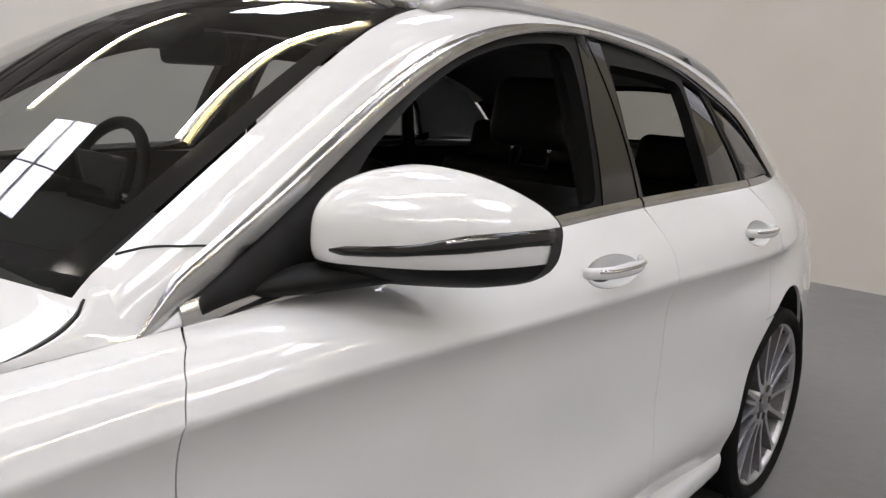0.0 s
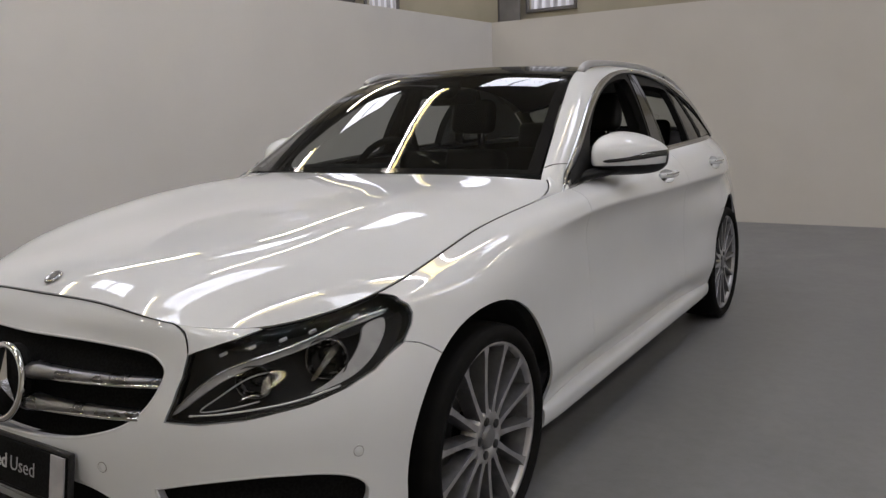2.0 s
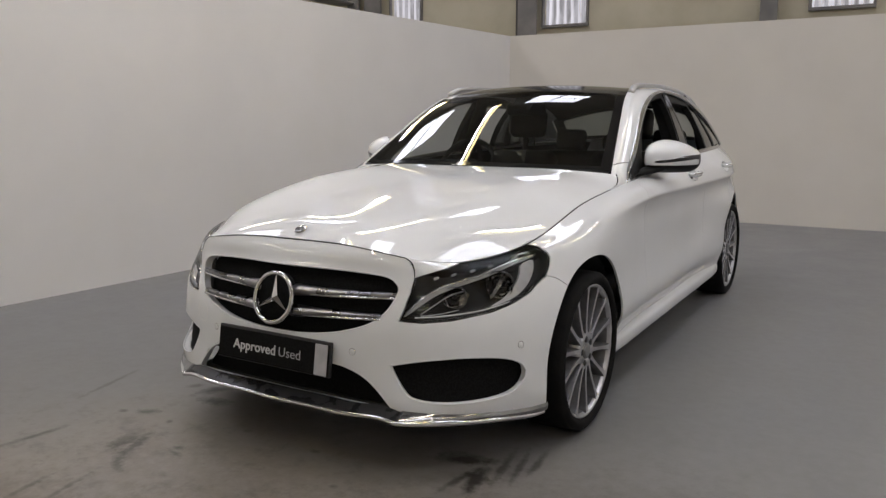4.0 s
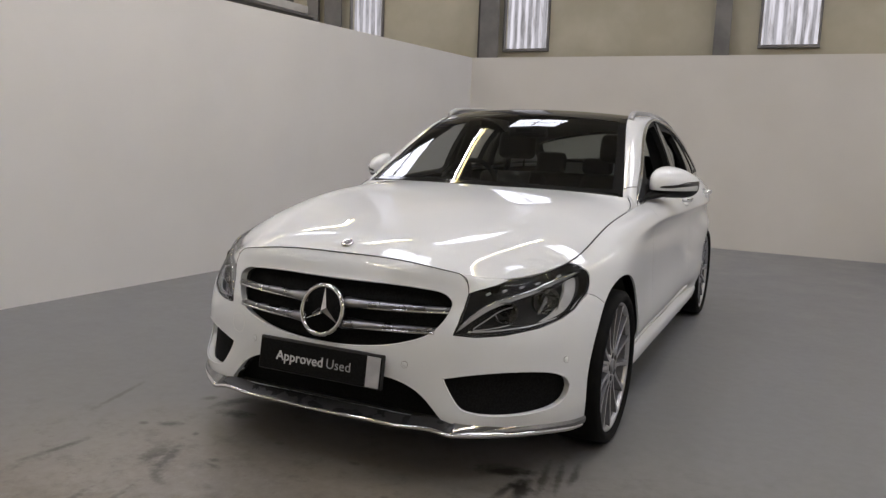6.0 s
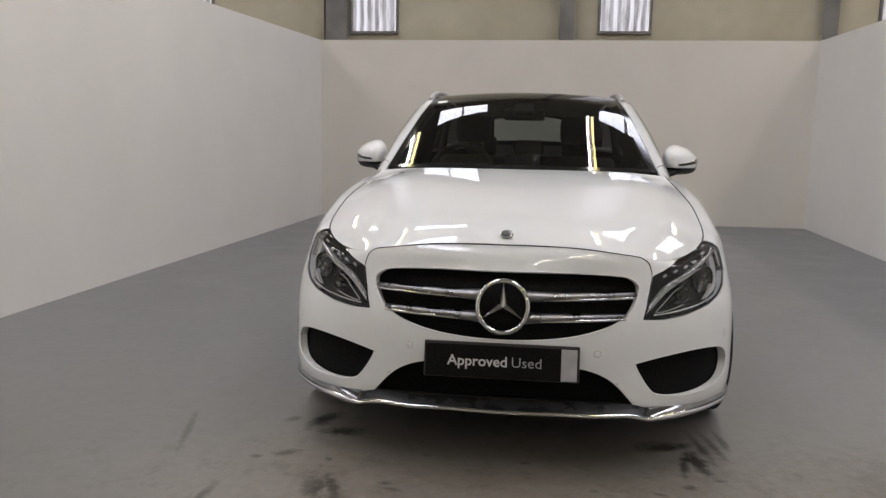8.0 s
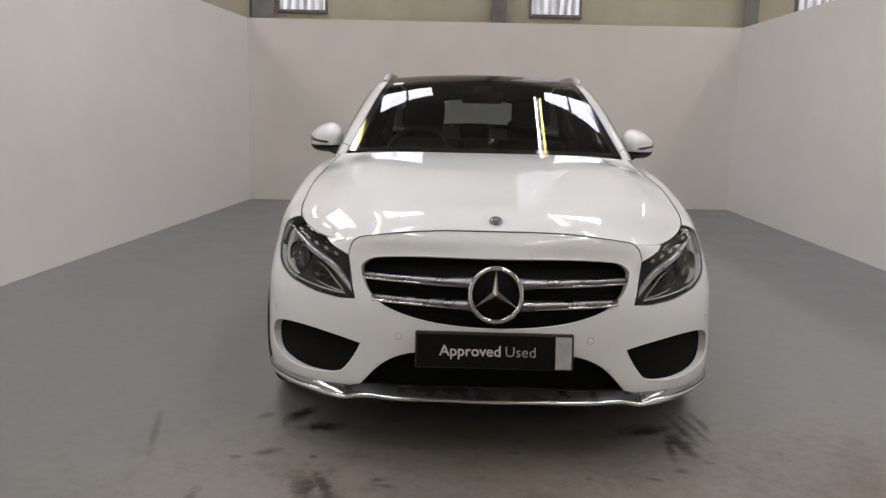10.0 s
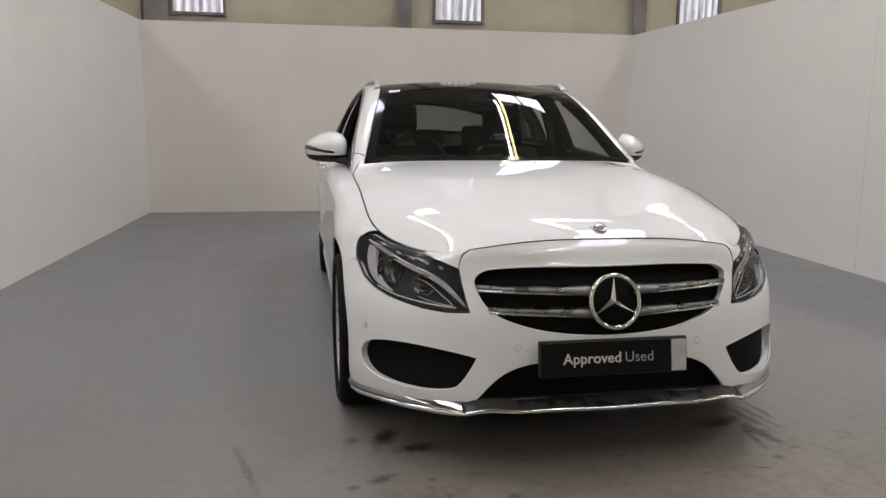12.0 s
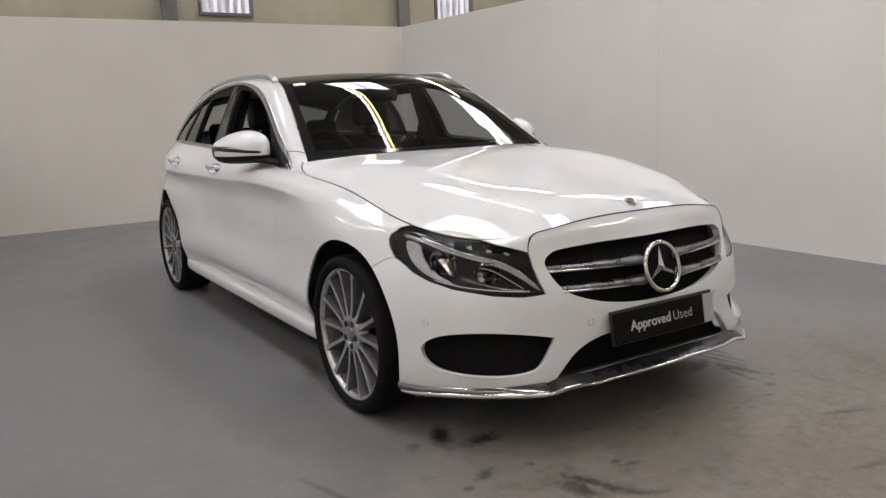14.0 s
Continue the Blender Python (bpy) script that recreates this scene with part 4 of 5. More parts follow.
for sgn in (1, -1):
    for name, lp, holes, owner in frames:
        d = trimmed(lp, holes, .03, .03, .001, side_glass)
        d = d if sgn > 0 else flip_x(d)
        part(name, d, FRAME, doors[sgn, owner[0]] if owner else car)
    for lp, owner in ((FIXED, doors[sgn, 1]), (DQ, car)):
        d = trimmed(lp, (), .04, .003, -.004, side_glass, lift=-.004)
        part("quarter_window", d if sgn > 0 else flip_x(d), PRIVACY, owner, "dark tinted quarter window")
    for lp, k in (([(1.757, .002), (1.785, .2), (1.846, .388), (1.885, .392), (1.9165, .002)], 0), ([(1.9265, .002), (1.893, .392), (1.957, .39), (1.944, .335), (1.925, .17), (1.945, .004)], 1)):
        d = trimmed(lp, (), .03, .008, .0005, side_glass, lift=.004)
        part("pillar_cover", d if sgn > 0 else flip_x(d), GLOSS, doors[sgn, k], "glossy black pillar cover")
    # bright trims along the belt and over the windows
    fl = np.array([sgn, 1, 1])
    for k, (y0, y1) in enumerate(((.776, 1.917), (1.926, 2.583), (2.592, 2.91))):
        def belt_band(y, w):
            h = np.interp(y, [.776, .79, .88, 1.1], [.034, .038, .035, .028])
            p = side_glass(y, np.full(len(y), .002)) + np.array([.013, 0, -.010])
            p[:, 0] += .005 * 4 * w * (1 - w) - .009 * w
            p[:, 2] += h * w
            return p
        d = thick(grid(belt_band, np.linspace(y0, y1, 40), np.linspace(0, 1, 7)), .008, 40, 7)
        part("belt_trim", d if sgn > 0 else flip_x(d), TRIM, doors[sgn, k] if k < 2 else car, "satin chrome belt trim")
    for k, (r0, r1) in enumerate(((-.05, R_KNOTS[4] + .19), (R_KNOTS[4] + .2, R_KNOTS[9] - .01))):
        def ribbon(r, w):
            w0 = np.interp(r, [-.05, .05, R_KNOTS[2], R_KNOTS[3], R_KNOTS[4]], [.93, .68, .74, .80, .82])
            return strip(r, w0 + (1.03 - w0) * w) + np.array([.004, -.001, .002]) + np.outer(4 * w * (1 - w), [.003, -.001, .003])
        d = thick(grid(ribbon, np.linspace(r0, r1, 60), np.linspace(0, 1, 7), flip=True), .008, 60, 7)
        part("window_trim", d if sgn > 0 else flip_x(d), TRIM, car, "satin chrome window trim")
    # roof rail
    r = np.linspace(R_KNOTS[3] + .02, R_KNOTS[7] + .08, 90)
    p = inner_line(r) * .86 + outer_line(r) * .14
    lift = .020 * np.clip(np.minimum((r - r[0]) / .10, (r[-1] - r) / .25), 0, 1) ** .6
    p[:, 2] += .004 + lift
    part("roof_rail", tube(p * fl, np.interp(r, [r[0], r[0] + .06, r[0] + .3, r[-1]], [.017, .017, .013, .011]), 12, (1.1, 1)), RAIL, car, "satin aluminium roof rail")


# shut line at the pillar's foot, and the deck under the tail window
def foot_gap(w):
    r = np.interp(w, [0, .2, .5, .95, 1], [.04, .062, .087, .142, .150])
    return strip(r, w) + np.array([.0006, -.0004, .0006])


gap_p = foot_gap(np.linspace(.02, .98, 24))
for sgn in (1, -1):
    part("pillar_seam", tube(gap_p * np.array([sgn, 1, 1]), .0016, 6), DARK, car)


def tail_deck(s, w):
    p = shell(s, np.full(len(s), .8))
    q = np.stack([p[:, 0] * .86, np.minimum(p[:, 1], 3.27 + .40 * (1 - np.clip(np.abs(p[:, 0]) * .86 / .61, 0, 1) ** 2)), np.full(len(s), 1.058)], 1)
    return p * (1 - w[:, None]) + q * w[:, None]


td = grid(tail_deck, np.linspace(float(belt_s(2.9)), 6.05, 40), np.linspace(0, 1, 5))
part("tail_deck", merge(td, flip_x(td)), PAINT, car)


def pillar_foot(k, w):
    lo = shell(belt_s(.62 + .17 * k), np.full(len(k), .8)) + np.array([-.001, 0, -.001])
    hi = outer_line(-.13 + .15 * k)
    p = lo * (1 - w[:, None]) + hi * w[:, None]
    p[:, 0] += .004 * 4 * w * (1 - w)
    return p


pf = grid(pillar_foot, np.linspace(0, 1, 16), np.linspace(0, 1, 8))
for sgn in (1, -1):
    part("pillar_foot", pf if sgn > 0 else flip_x(pf), PAINT, car)

# ---- wheels ----
def spoke_mesh():
    rs = [.058, .11, .17, .235, .260]
    face = [.086, .084, .086, .090, .092]
    half = [.0100, .0075, .0068, .0080, .014]
    wide = [.013, .013, .013, .016, .022]
    v, f, mats = [], [], []
    for r, x, h, w in zip(rs, face, half, wide):
        v += [(x - .045, -w, r), (x - .003, -h - .001, r), (x, -h, r), (x, h, r), (x - .003, h + .001, r), (x - .045, w, r)]
    for i in range(len(rs) - 1):
        for j in range(5):
            a, b = i * 6 + j, (i + 1) * 6 + j
            f.append((a, b, b + 1, a + 1))
            mats.append(0 if j == 2 else 1)
    me = mesh_of("spoke", v, f, False)
    me.materials.append(ALLOY)
    me.materials.append(ALLOY_DARK)
    me.polygons.foreach_set("material_index", mats)
    me.update()
    bm = bmesh.new()
    bm.from_mesh(me)
    bmesh.ops.recalc_face_normals(bm, faces=bm.faces)
    bm.to_mesh(me)
    bm.free()
    return me


def wheel_part(parent):
    tyre_pr = [(.260, -.095), (.270, -.106), (.290, -.113), (.305, -.108), (.3165, -.095), (.3195, -.07), (.3200, 0), (.3195, .07), (.3165, .095), (.311, .102), (.307, .104), (.300, .1095), (.294, .1115), (.285, .111), (.278, .108), (.271, .101), (.266, .094), (.262, .09)]
    part("tyre", lathe(tyre_pr, 72), RUBBER, parent, "black low-profile tyre")
    rim_pr = [(.250, .02), (.253, .078), (.258, .090), (.2625, .0965), (.2675, .0965), (.2695, .092), (.268, .084)]
    part("rim_lip", lathe(rim_pr, 72), ALLOY, parent, "bright machined rim edge")
    part("rim_barrel", lathe([(.2535, .08), (.240, .03), (.234, -.02), (.237, -.09)], 60), ALLOY_DARK, parent)
    me = spoke_mesh()
    for k in range(14):
        sp = new("spoke", me)
        sp.parent = parent
        sp.matrix_local = Matrix.Rotation(2 * math.pi * (k + .3) / 14, 4, "X")
    hub = part("hub", lathe([(.0, .0735), (.034, .0735), (.036, .083), (.066, .087), (.075, .083), (.080, .04)], 40), ALLOY, parent)
    part("centre_cap", lathe([(.0, .092), (.022, .0915), (.029, .090), (.033, .082)], 32), ALLOY_DARK, hub, "grey centre cap")
    for k in range(5):
        a = 2 * math.pi * (k + .15) / 5
        v, f = lathe([(.0, .0885), (.0125, .0885), (.0135, .085)], 14)
        part("bolt_recess", (v + np.array([0, .050 * math.cos(a), .050 * math.sin(a)]), f), BLACK, hub)
    part("brake_disc", lathe([(.06, .0), (.165, .0), (.168, -.004), (.168, -.026), (.06, -.026)], 48), STEEL, parent)
    part("caliper", box(0, .15, .03, .07, .09, .19, .015), STEEL, parent)
    part("wheel_back", lathe([(.0, -.05), (.21, -.05)], 24), DARK, parent)


first = None
for sgn, y in ((1, 0), (-1, 0), (1, 2.84), (-1, 2.84)):
    m = pose((.790 if y < 1 else .766) * sgn, y, .320, 0 if sgn > 0 else 0, 0, 0 if sgn > 0 else 180)
    m = m @ Matrix.Rotation((.7 * y + sgn * .35), 4, "X")
    if first is None:
        first = new("wheel")
        first.parent = car
        tagged(first, "multi-spoke alloy wheel with machined faces")
        wheel_part(first)
        first.matrix_local = m
    else:
        w = copy_thing(first, m)

# ---- head lamps ----
lamp_top = [np.array([q, .799]) for q in np.linspace(.672, float(belt_s(-.305)), 16)]
lamp_loop = LAMP_LOW + LAMP_IN[1:] + LAMP_TOP[1:] + lamp_top + LAMP_OUT[::-1][:-1]
GUIDE = speckled(principled("light_guide", (.42, .42, .42), .25, coat=.3), (.38, .38, .38), (.46, .46, .46), 30.0)
BOWL = speckled(principled("lamp_bowl", (.30, .29, .285), .22, 1.0), (.22, .215, .21), (.34, .33, .32), 60.0, rough=(.14, .3))
for flip, sgn in ((lambda l: l, 1), (other, -1)):
    lens = part("headlamp", trimmed(flip(lamp_loop), (), .02, .004, .002, lift=-.001), LENS, car, "clear headlamp lens with dark surround")
    lens.visible_shadow = False
    part("lamp_housing", trimmed(flip(lamp_loop), (), .03, .002, -.006, lift=-.058), DARK, lens)
    lo = flip(lamp_loop)
    rim_in = inset(finer(np.array(lo) if area_of(lo) > 0 else np.array(lo)[::-1], .012), .010)
    part("lamp_border", trimmed(lo, [rim_in], .012, .006, .0022, lift=-.0025), GLOSS, lens)

    def lamp_patch(pts, lift, depth=.012):
        return trimmed(flip(list(rounded(nose(*pts), 2, .22))), (), .012, depth, 0, lift=lift)

    def lamp_line(pts, lift):
        q = np.array([on_shell(x, z, 0) for x, z in pts])
        q = natural(np.linspace(0, 1, len(q)), q, np.linspace(0, 1, 26))
        p = shell(q[:, 0], q[:, 1]) + shell_normal(q[:, 0], q[:, 1]) * lift
        return p * np.array([sgn, 1, 1])
    part("eyebrow_light", lamp_patch([(.800, .762), (.753, .748), (.70, .716), (.64, .690), (.58, .664), (.53, .620), (.497, .582), (.491, .570), (.503, .576), (.54, .610), (.585, .647), (.64, .671), (.70, .696), (.757, .731), (.79, .745)], -.016), GUIDE, lens, "silver eyebrow light guide")
    part("eyebrow_edge", tube(lamp_line([(.797, .757), (.753, .742), (.70, .711), (.64, .687), (.58, .662), (.53, .620), (.497, .580)], -.010), np.linspace(.0045, .002, 26), 8), CHROME, lens)
    part("side_reflector", lamp_patch([(.800, .745), (.811, .715), (.813, .665), (.797, .628), (.75, .604), (.735, .604), (.765, .626), (.783, .662), (.785, .70), (.777, .733)], -.020), GUIDE, lens)
    part("lower_guide", tube(lamp_line([(.78, .612), (.72, .592), (.66, .582), (.59, .574), (.53, .571)], -.012), .0025, 8), LAMP_SILVER, lens)
    for x, z in ((.742, .757), (.700, .737), (.662, .723), (.618, .711), (.575, .699)):
        q = on_shell(x, z, 0)
        p = (shell([q[0]], [q[1]])[0] + shell_normal(q[0], q[1])[0] * -.016) * np.array([sgn, 1, 1])
        b = box(0, 0, 0, .019, .008, .0075, .002)
        bmesh.ops.rotate(b, cent=(0, 0, 0), matrix=Matrix.Rotation(.85 * sgn, 3, "Z") @ Matrix.Rotation(-.35 * sgn, 3, "Y"), verts=b.verts)
        bmesh.ops.translate(b, vec=p, verts=b.verts)
        part("indicator_segment", b, RAIL, lens)
    part("reflector", lamp_patch([(.762, .700), (.746, .704), (.738, .662), (.730, .634), (.738, .630), (.748, .660)], -.036), BOWL, lens, "bright faceted reflector")
    part("reflector", lamp_patch([(.674, .654), (.652, .652), (.650, .624), (.656, .608), (.666, .612), (.672, .634)], -.036), BOWL, lens, "bright faceted reflector")
    part("inner_guide", tube(lamp_line([(.652, .656), (.62, .645), (.58, .612), (.548, .584), (.56, .578), (.61, .586), (.655, .598)], -.026), .0018, 6), GUIDE, lens)
    for x, z, rx, rz in ((.742, .664, .047, .046), (.632, .630, .042, .036)):
        q = on_shell(x, z, 0)
        p, n = shell([q[0]], [q[1]])[0], shell_normal(q[0], q[1])[0]
        d = np.array([n[0] * .55, n[1], .05])
        d /= np.linalg.norm(d)
        turn = Vector(d).to_track_quat("X", "Z").to_matrix().to_4x4()
        base = Matrix.Translation(Vector(p - d * .036)) @ turn

        def pod(profile, a0=0, a1=2 * math.pi, n=44, rx=rx, rz=rz):
            """A squarish bowl turned from (share of the radius, depth) pairs."""
            whole = a1 - a0 > 6.2
            a = np.linspace(a0, a1, n, endpoint=not whole)
            c, t = np.cos(a), np.sin(a)
            rad = (np.abs(c) ** 2.5 + np.abs(t) ** 2.5) ** (-1 / 2.5)
            k = len(profile)
            v = np.array([(dep, rx * sh * g * u, rz * sh * g * w) for u, w, g in zip(c, t, rad) for sh, dep in profile])
            f = [(i * k + j, i * k + j + 1, ((i + 1) % n) * k + j + 1, ((i + 1) % n) * k + j) for i in range(n if whole else n - 1) for j in range(k - 1)]
            d2 = (np.array([base @ Vector(c) for c in v]), f)
            return d2 if sgn > 0 else flip_x(d2)
        part("projector_bezel", pod([(1.04, -.01), (1.04, .010), (1.0, .014), (.955, .011), (.94, .004)]), GLOSS, lens)
        part("projector_rim", pod([(.990, .0142), (.975, .0150), (.960, .0135)]), BOWL, lens)
        part("projector_bowl", pod([(.945, .006), (.80, -.018), (.5, -.028), (.02, -.03)]), BOWL, lens)
        part("projector_lens", pod([(.02, -.008), (.30, -.012), (.48, -.020), (.55, -.03)], n=24), GLOSS, lens, "dark projector lens")

# ---- grille: louvres and ring emblem ----
def grille_line(z, x0, x1, n, lift):
    q = np.array([on_shell(x, z, 0) for x in np.linspace(x0, x1, n)])
    return shell(q[:, 0], q[:, 1]) + shell_normal(q[:, 0], q[:, 1]) * lift


for z, x1, bow in ((.636, .462, .008), (.562, .425, .010)):
    for sgn in (1, -1):
        p = grille_line(z, .075, x1, 16, -.012)
        t = np.linspace(0, 1, 16)
        p[:, 2] += bow * t
        p = p * np.array([sgn, 1, 1])
        lv = part("louvre", tube(p, np.interp(t, [0, .08, .22, .4, 1], [.035, .031, .025, .0215, .013]), 12, (.9, .62)), LOUVRE, grille, "silver grille louvre with bright lower edge")
        e = p + np.array([0, -.012, -.009])
        part("bright_edge", tube(e, np.linspace(.0062, .0045, 16), 8), CHROME, lv)
EM = np.array([0, -.836, .602])
ring = tube([EM + np.array([.086 * math.cos(a), .022 * (math.sin(a)) * 1.0, .086 * math.sin(a)]) for a in np.linspace(0, 2 * np.pi, 64, endpoint=False)], .0082, 12, closed=True, up=(0, 1, 0))
emblem = part("ring_emblem", ring, CHROME, grille, "large chrome ring emblem")
v, f = lathe([(.0, .0), (.084, .0), (.084, -.02), (.0, -.02)], 40)
v = np.stack([v[:, 1], -v[:, 0] + .012, v[:, 2]], 1)
v[:, 1] += .022 / .086 * v[:, 2]
part("emblem_disc", (v + EM, [tuple(reversed(q)) for q in f]), MESH, emblem)


def ray_mesh(r, w, h):
    """Three tapered rays that meet in a raised centre."""
    vs, fs = [], []
    for k in range(3):
        a = math.pi / 2 + 2 * math.pi * k / 3
        d, s = np.array([math.cos(a), math.sin(a)]), np.array([-math.sin(a), math.cos(a)])
        n = len(vs)
        c = [np.zeros(2), d * r, (d * .5 + s * .87) * w, (d * .5 - s * .87) * w]
        vs += [(c[0][0], -h, c[0][1]), (c[1][0], -h * .35, c[1][1]), (c[2][0], 0, c[2][1]), (c[3][0], 0, c[3][1])]
        fs += [(n, n + 1, n + 2), (n, n + 3, n + 1)]
    vs = np.array(vs)
    vs[:, 1] += .022 / .086 * vs[:, 2]
    return vs, [tuple(reversed(q)) for q in fs], False


d = ray_mesh(.082, .015, .014)
for k in range(3):
    part("emblem_ray", (d[0][4 * k:4 * k + 4] + EM + np.array([0, .004, 0]), [tuple(i - 4 * k for i in q) for q in d[1][2 * k:2 * k + 2]], False), CHROME, emblem)
# small round badge on the bonnet
b = natural(SPINE_K, SPINE, [.054])[0]
v, f = lathe([(.0, .004), (.017, .004), (.020, .005), (.0225, .004), (.024, 0)], 28)
tn = Matrix.Rotation(radians(-90 + 0), 3, "Y")
tilt = Matrix.Rotation(radians(28), 3, "X")
v = np.array([tilt @ (tn @ Vector(c)) for c in v])
v[:, 2] = v[:, 2]
badge = part("bonnet_badge", (v + b + np.array([0, -.002, .003]), f), TRIM, car, "small round silver bonnet badge")
v, f = lathe([(.0, .005), (.012, .005)], 20)
v = np.array([tilt @ (tn @ Vector(c)) for c in v])
part("badge_centre", (v + b + np.array([0, -.002, .003]), f), ALLOY_DARK, badge)

# ---- number plate ----
plate = tagged(new("number_plate"), "black show plate with white lettering and a silver end")
plate.parent = car
tilt_m = Matrix.Translation((0, -.852, .413)) @ Matrix.Rotation(radians(-9), 4, "X")
plate.matrix_local = tilt_m
part("plate_frame", box(0, .006, 0, .535, .014, .124, .004), BLACK, plate)
part("plate_panel", box(0, -.003, -.002, .522, .008, .110, .003), MESH, plate, "black plate panel")
PLATE_END = speckled(principled("silver_film", (.38, .38, .39), .35), (.34, .34, .35), (.42, .42, .43), 20.0)
part("plate_end", box(.232, -.0085, -.002, .054, .004, .108, .001), PLATE_END, plate, "silver plate end")
LETTER = principled("letter_white", (.52, .52, .52), .5)
LETTER_THIN = principled("letter_grey", (.36, .36, .36), .5)


def lettering(text, x, z, size, width, thick_by, material, parent, name="lettering"):
    cu = bpy.data.curves.new("text", "FONT")
    cu.body, cu.size, cu.offset, cu.extrude, cu.resolution_u = text, size, thick_by, .0006, 3
    tmp = new("text", cu)
    bpy.context.view_layer.update()
    me = bpy.data.meshes.new_from_object(tmp.evaluated_get(bpy.context.evaluated_depsgraph_get()))
    bpy.data.objects.remove(tmp)
    co = np.zeros(len(me.vertices) * 3)
    me.vertices.foreach_get("co", co)
    co = co.reshape(-1, 3)
    k = width / (co[:, 0].max() - co[:, 0].min())
    out = np.stack([x + (co[:, 0] - co[:, 0].min()) * k, -co[:, 2], z + co[:, 1]], 1)
    me.vertices.foreach_set("co", out.ravel())
    me.update()
    me.name = name
    me.materials.clear()
    ob = part(name, me, material, parent)
    ob.location = (0, -.0078, 0)
    return ob


lettering("Approved", -.186, -.018, .050, .207, .0007, LETTER, plate)
lettering("Used", .038, -.018, .050, .100, -.0004, LETTER_THIN, plate)

# ---- chrome splitter under the bumper, sensors ----
TOW = (.433, .484)
SPLIT = speckled(principled("gloss_dark_lip", (.016, .016, .017), .28, specular=.2), (.012, .012, .013), (.026, .026, .027), 12.0, rough=(.22, .36))
STRIP = speckled(principled("polished_strip", (.30, .30, .305), .14, 1.0), (.25, .25, .255), (.34, .34, .345), 10.0, rough=(.10, .2))
STRIP_Q = np.linspace(.505, S_ARCH[0] - .012, 44)


def strip_edge(q):
    """The outer lower edge of the corner strip, standing well clear of the bumper at its inner end."""
    off = np.interp(q, [.505, .56, .66, .78, .92, S_ARCH[0]], [.054, .034, .015, .009, .006, .004])
    return shell(q, np.zeros(len(q))) + shell_normal(q, np.full(len(q), .05)) * off[:, None] * np.array([1, 1, 0])


def strip_sheet(q, w):
    top = shell(q, np.full(len(q), .040)) + shell_normal(q, np.full(len(q), .040)) * .003
    p = strip_edge(q) * (1 - w[:, None]) + top * w[:, None]
    n = shell_normal(q, np.full(len(q), .03))
    return p + n * (.008 * 4 * w * (1 - w))[:, None]


cs = thick(grid(strip_sheet, STRIP_Q, np.linspace(0, 1, 8)), .006, 44, 8)
for sgn in (1, -1):
    strip_ob = part("corner_strip", cs if sgn > 0 else flip_x(cs), STRIP, car, "satin chrome strip under the bumper corner")
    part("bright_roll", tube(strip_edge(STRIP_Q) * np.array([sgn, 1, 1]), np.interp(STRIP_Q, [.505, .56, 1.0, 1.15], [.008, .011, .010, .005]), 12), CHROME, strip_ob)
K0 = strip_edge(STRIP_Q[:1])[0]
LIP = np.array([K0 + np.array([.004, .03, .004]), K0, K0 + np.array([-.04, -.012, .008]), (.36, -.846, .235), (.2, -.853, .234), (0, -.856, .232)])
LIP_ALL = np.concatenate([LIP, LIP[-2::-1] * np.array([-1, 1, 1])])
lk = np.concatenate([[0], np.cumsum(np.linalg.norm(np.diff(LIP_ALL, axis=0), axis=1))])
lp = natural(lk, LIP_ALL, np.linspace(0, lk[-1], 120))


def blade(k, w):
    p = natural(lk, LIP_ALL, k)
    p[:, 1] += w * (.060 - .03 * np.abs(p[:, 0]))
    p[:, 2] += .002 + .024 * w ** .8
    return p


splitter = part("splitter", thick(grid(blade, np.linspace(0, lk[-1], 80), np.linspace(0, 1, 6), flip=True), .012, 80, 6), SPLIT, car, "dark grey splitter blade with chrome edge")
part("chrome_edge", tube(lp, .0075, 10, (.9, 1)), CHROME, splitter)
part("bumper_floor", box(0, -.52, .232, 1.06, .42, .02, .004), DARK, car)
for x, z in ((.328, .443), (.818, .462)):
    for sgn in (1, -1):
        q = on_shell(x, z, 0)
        p, n = shell([q[0]], [q[1]])[0], shell_normal(q[0], q[1])[0]
        v, f = lathe([(.0, .0012), (.0085, .0012), (.0092, .0004), (.0105, .0004), (.0112, .0014), (.012, -.001)], 20)
        turn = Vector(n).to_track_quat("X", "Z").to_matrix()
        v = np.array([turn @ Vector(c) for c in v]) + p
        d = (v, f)
        sensor = part("parking_sensor", d if sgn > 0 else flip_x(d), PAINT, front_bumper, "round parking sensor")
        ring_p = np.array([turn @ Vector((.0004, .0118 * math.cos(a), .0118 * math.sin(a))) for a in np.linspace(0, 2 * np.pi, 28, endpoint=False)]) + p
        part("sensor_ring", tube(ring_p * np.array([sgn, 1, 1]), .0009, 6, closed=True), TRIM, sensor)

# outline of the towing-eye cover in the bumper
cover = rounded(nose((-TOW[0] - .038, TOW[1] - .038), (-TOW[0] + .038, TOW[1] - .036), (-TOW[0] + .038, TOW[1] + .040), (-TOW[0] - .038, TOW[1] + .034)), 3, .25)
cp = shell(cover[:, 0], cover[:, 1]) + shell_normal(cover[:, 0], cover[:, 1]) * .0002
part("towing_cover", tube(cp, .0007, 6, closed=True), SEAM, front_bumper, "fine outline of the towing cover")

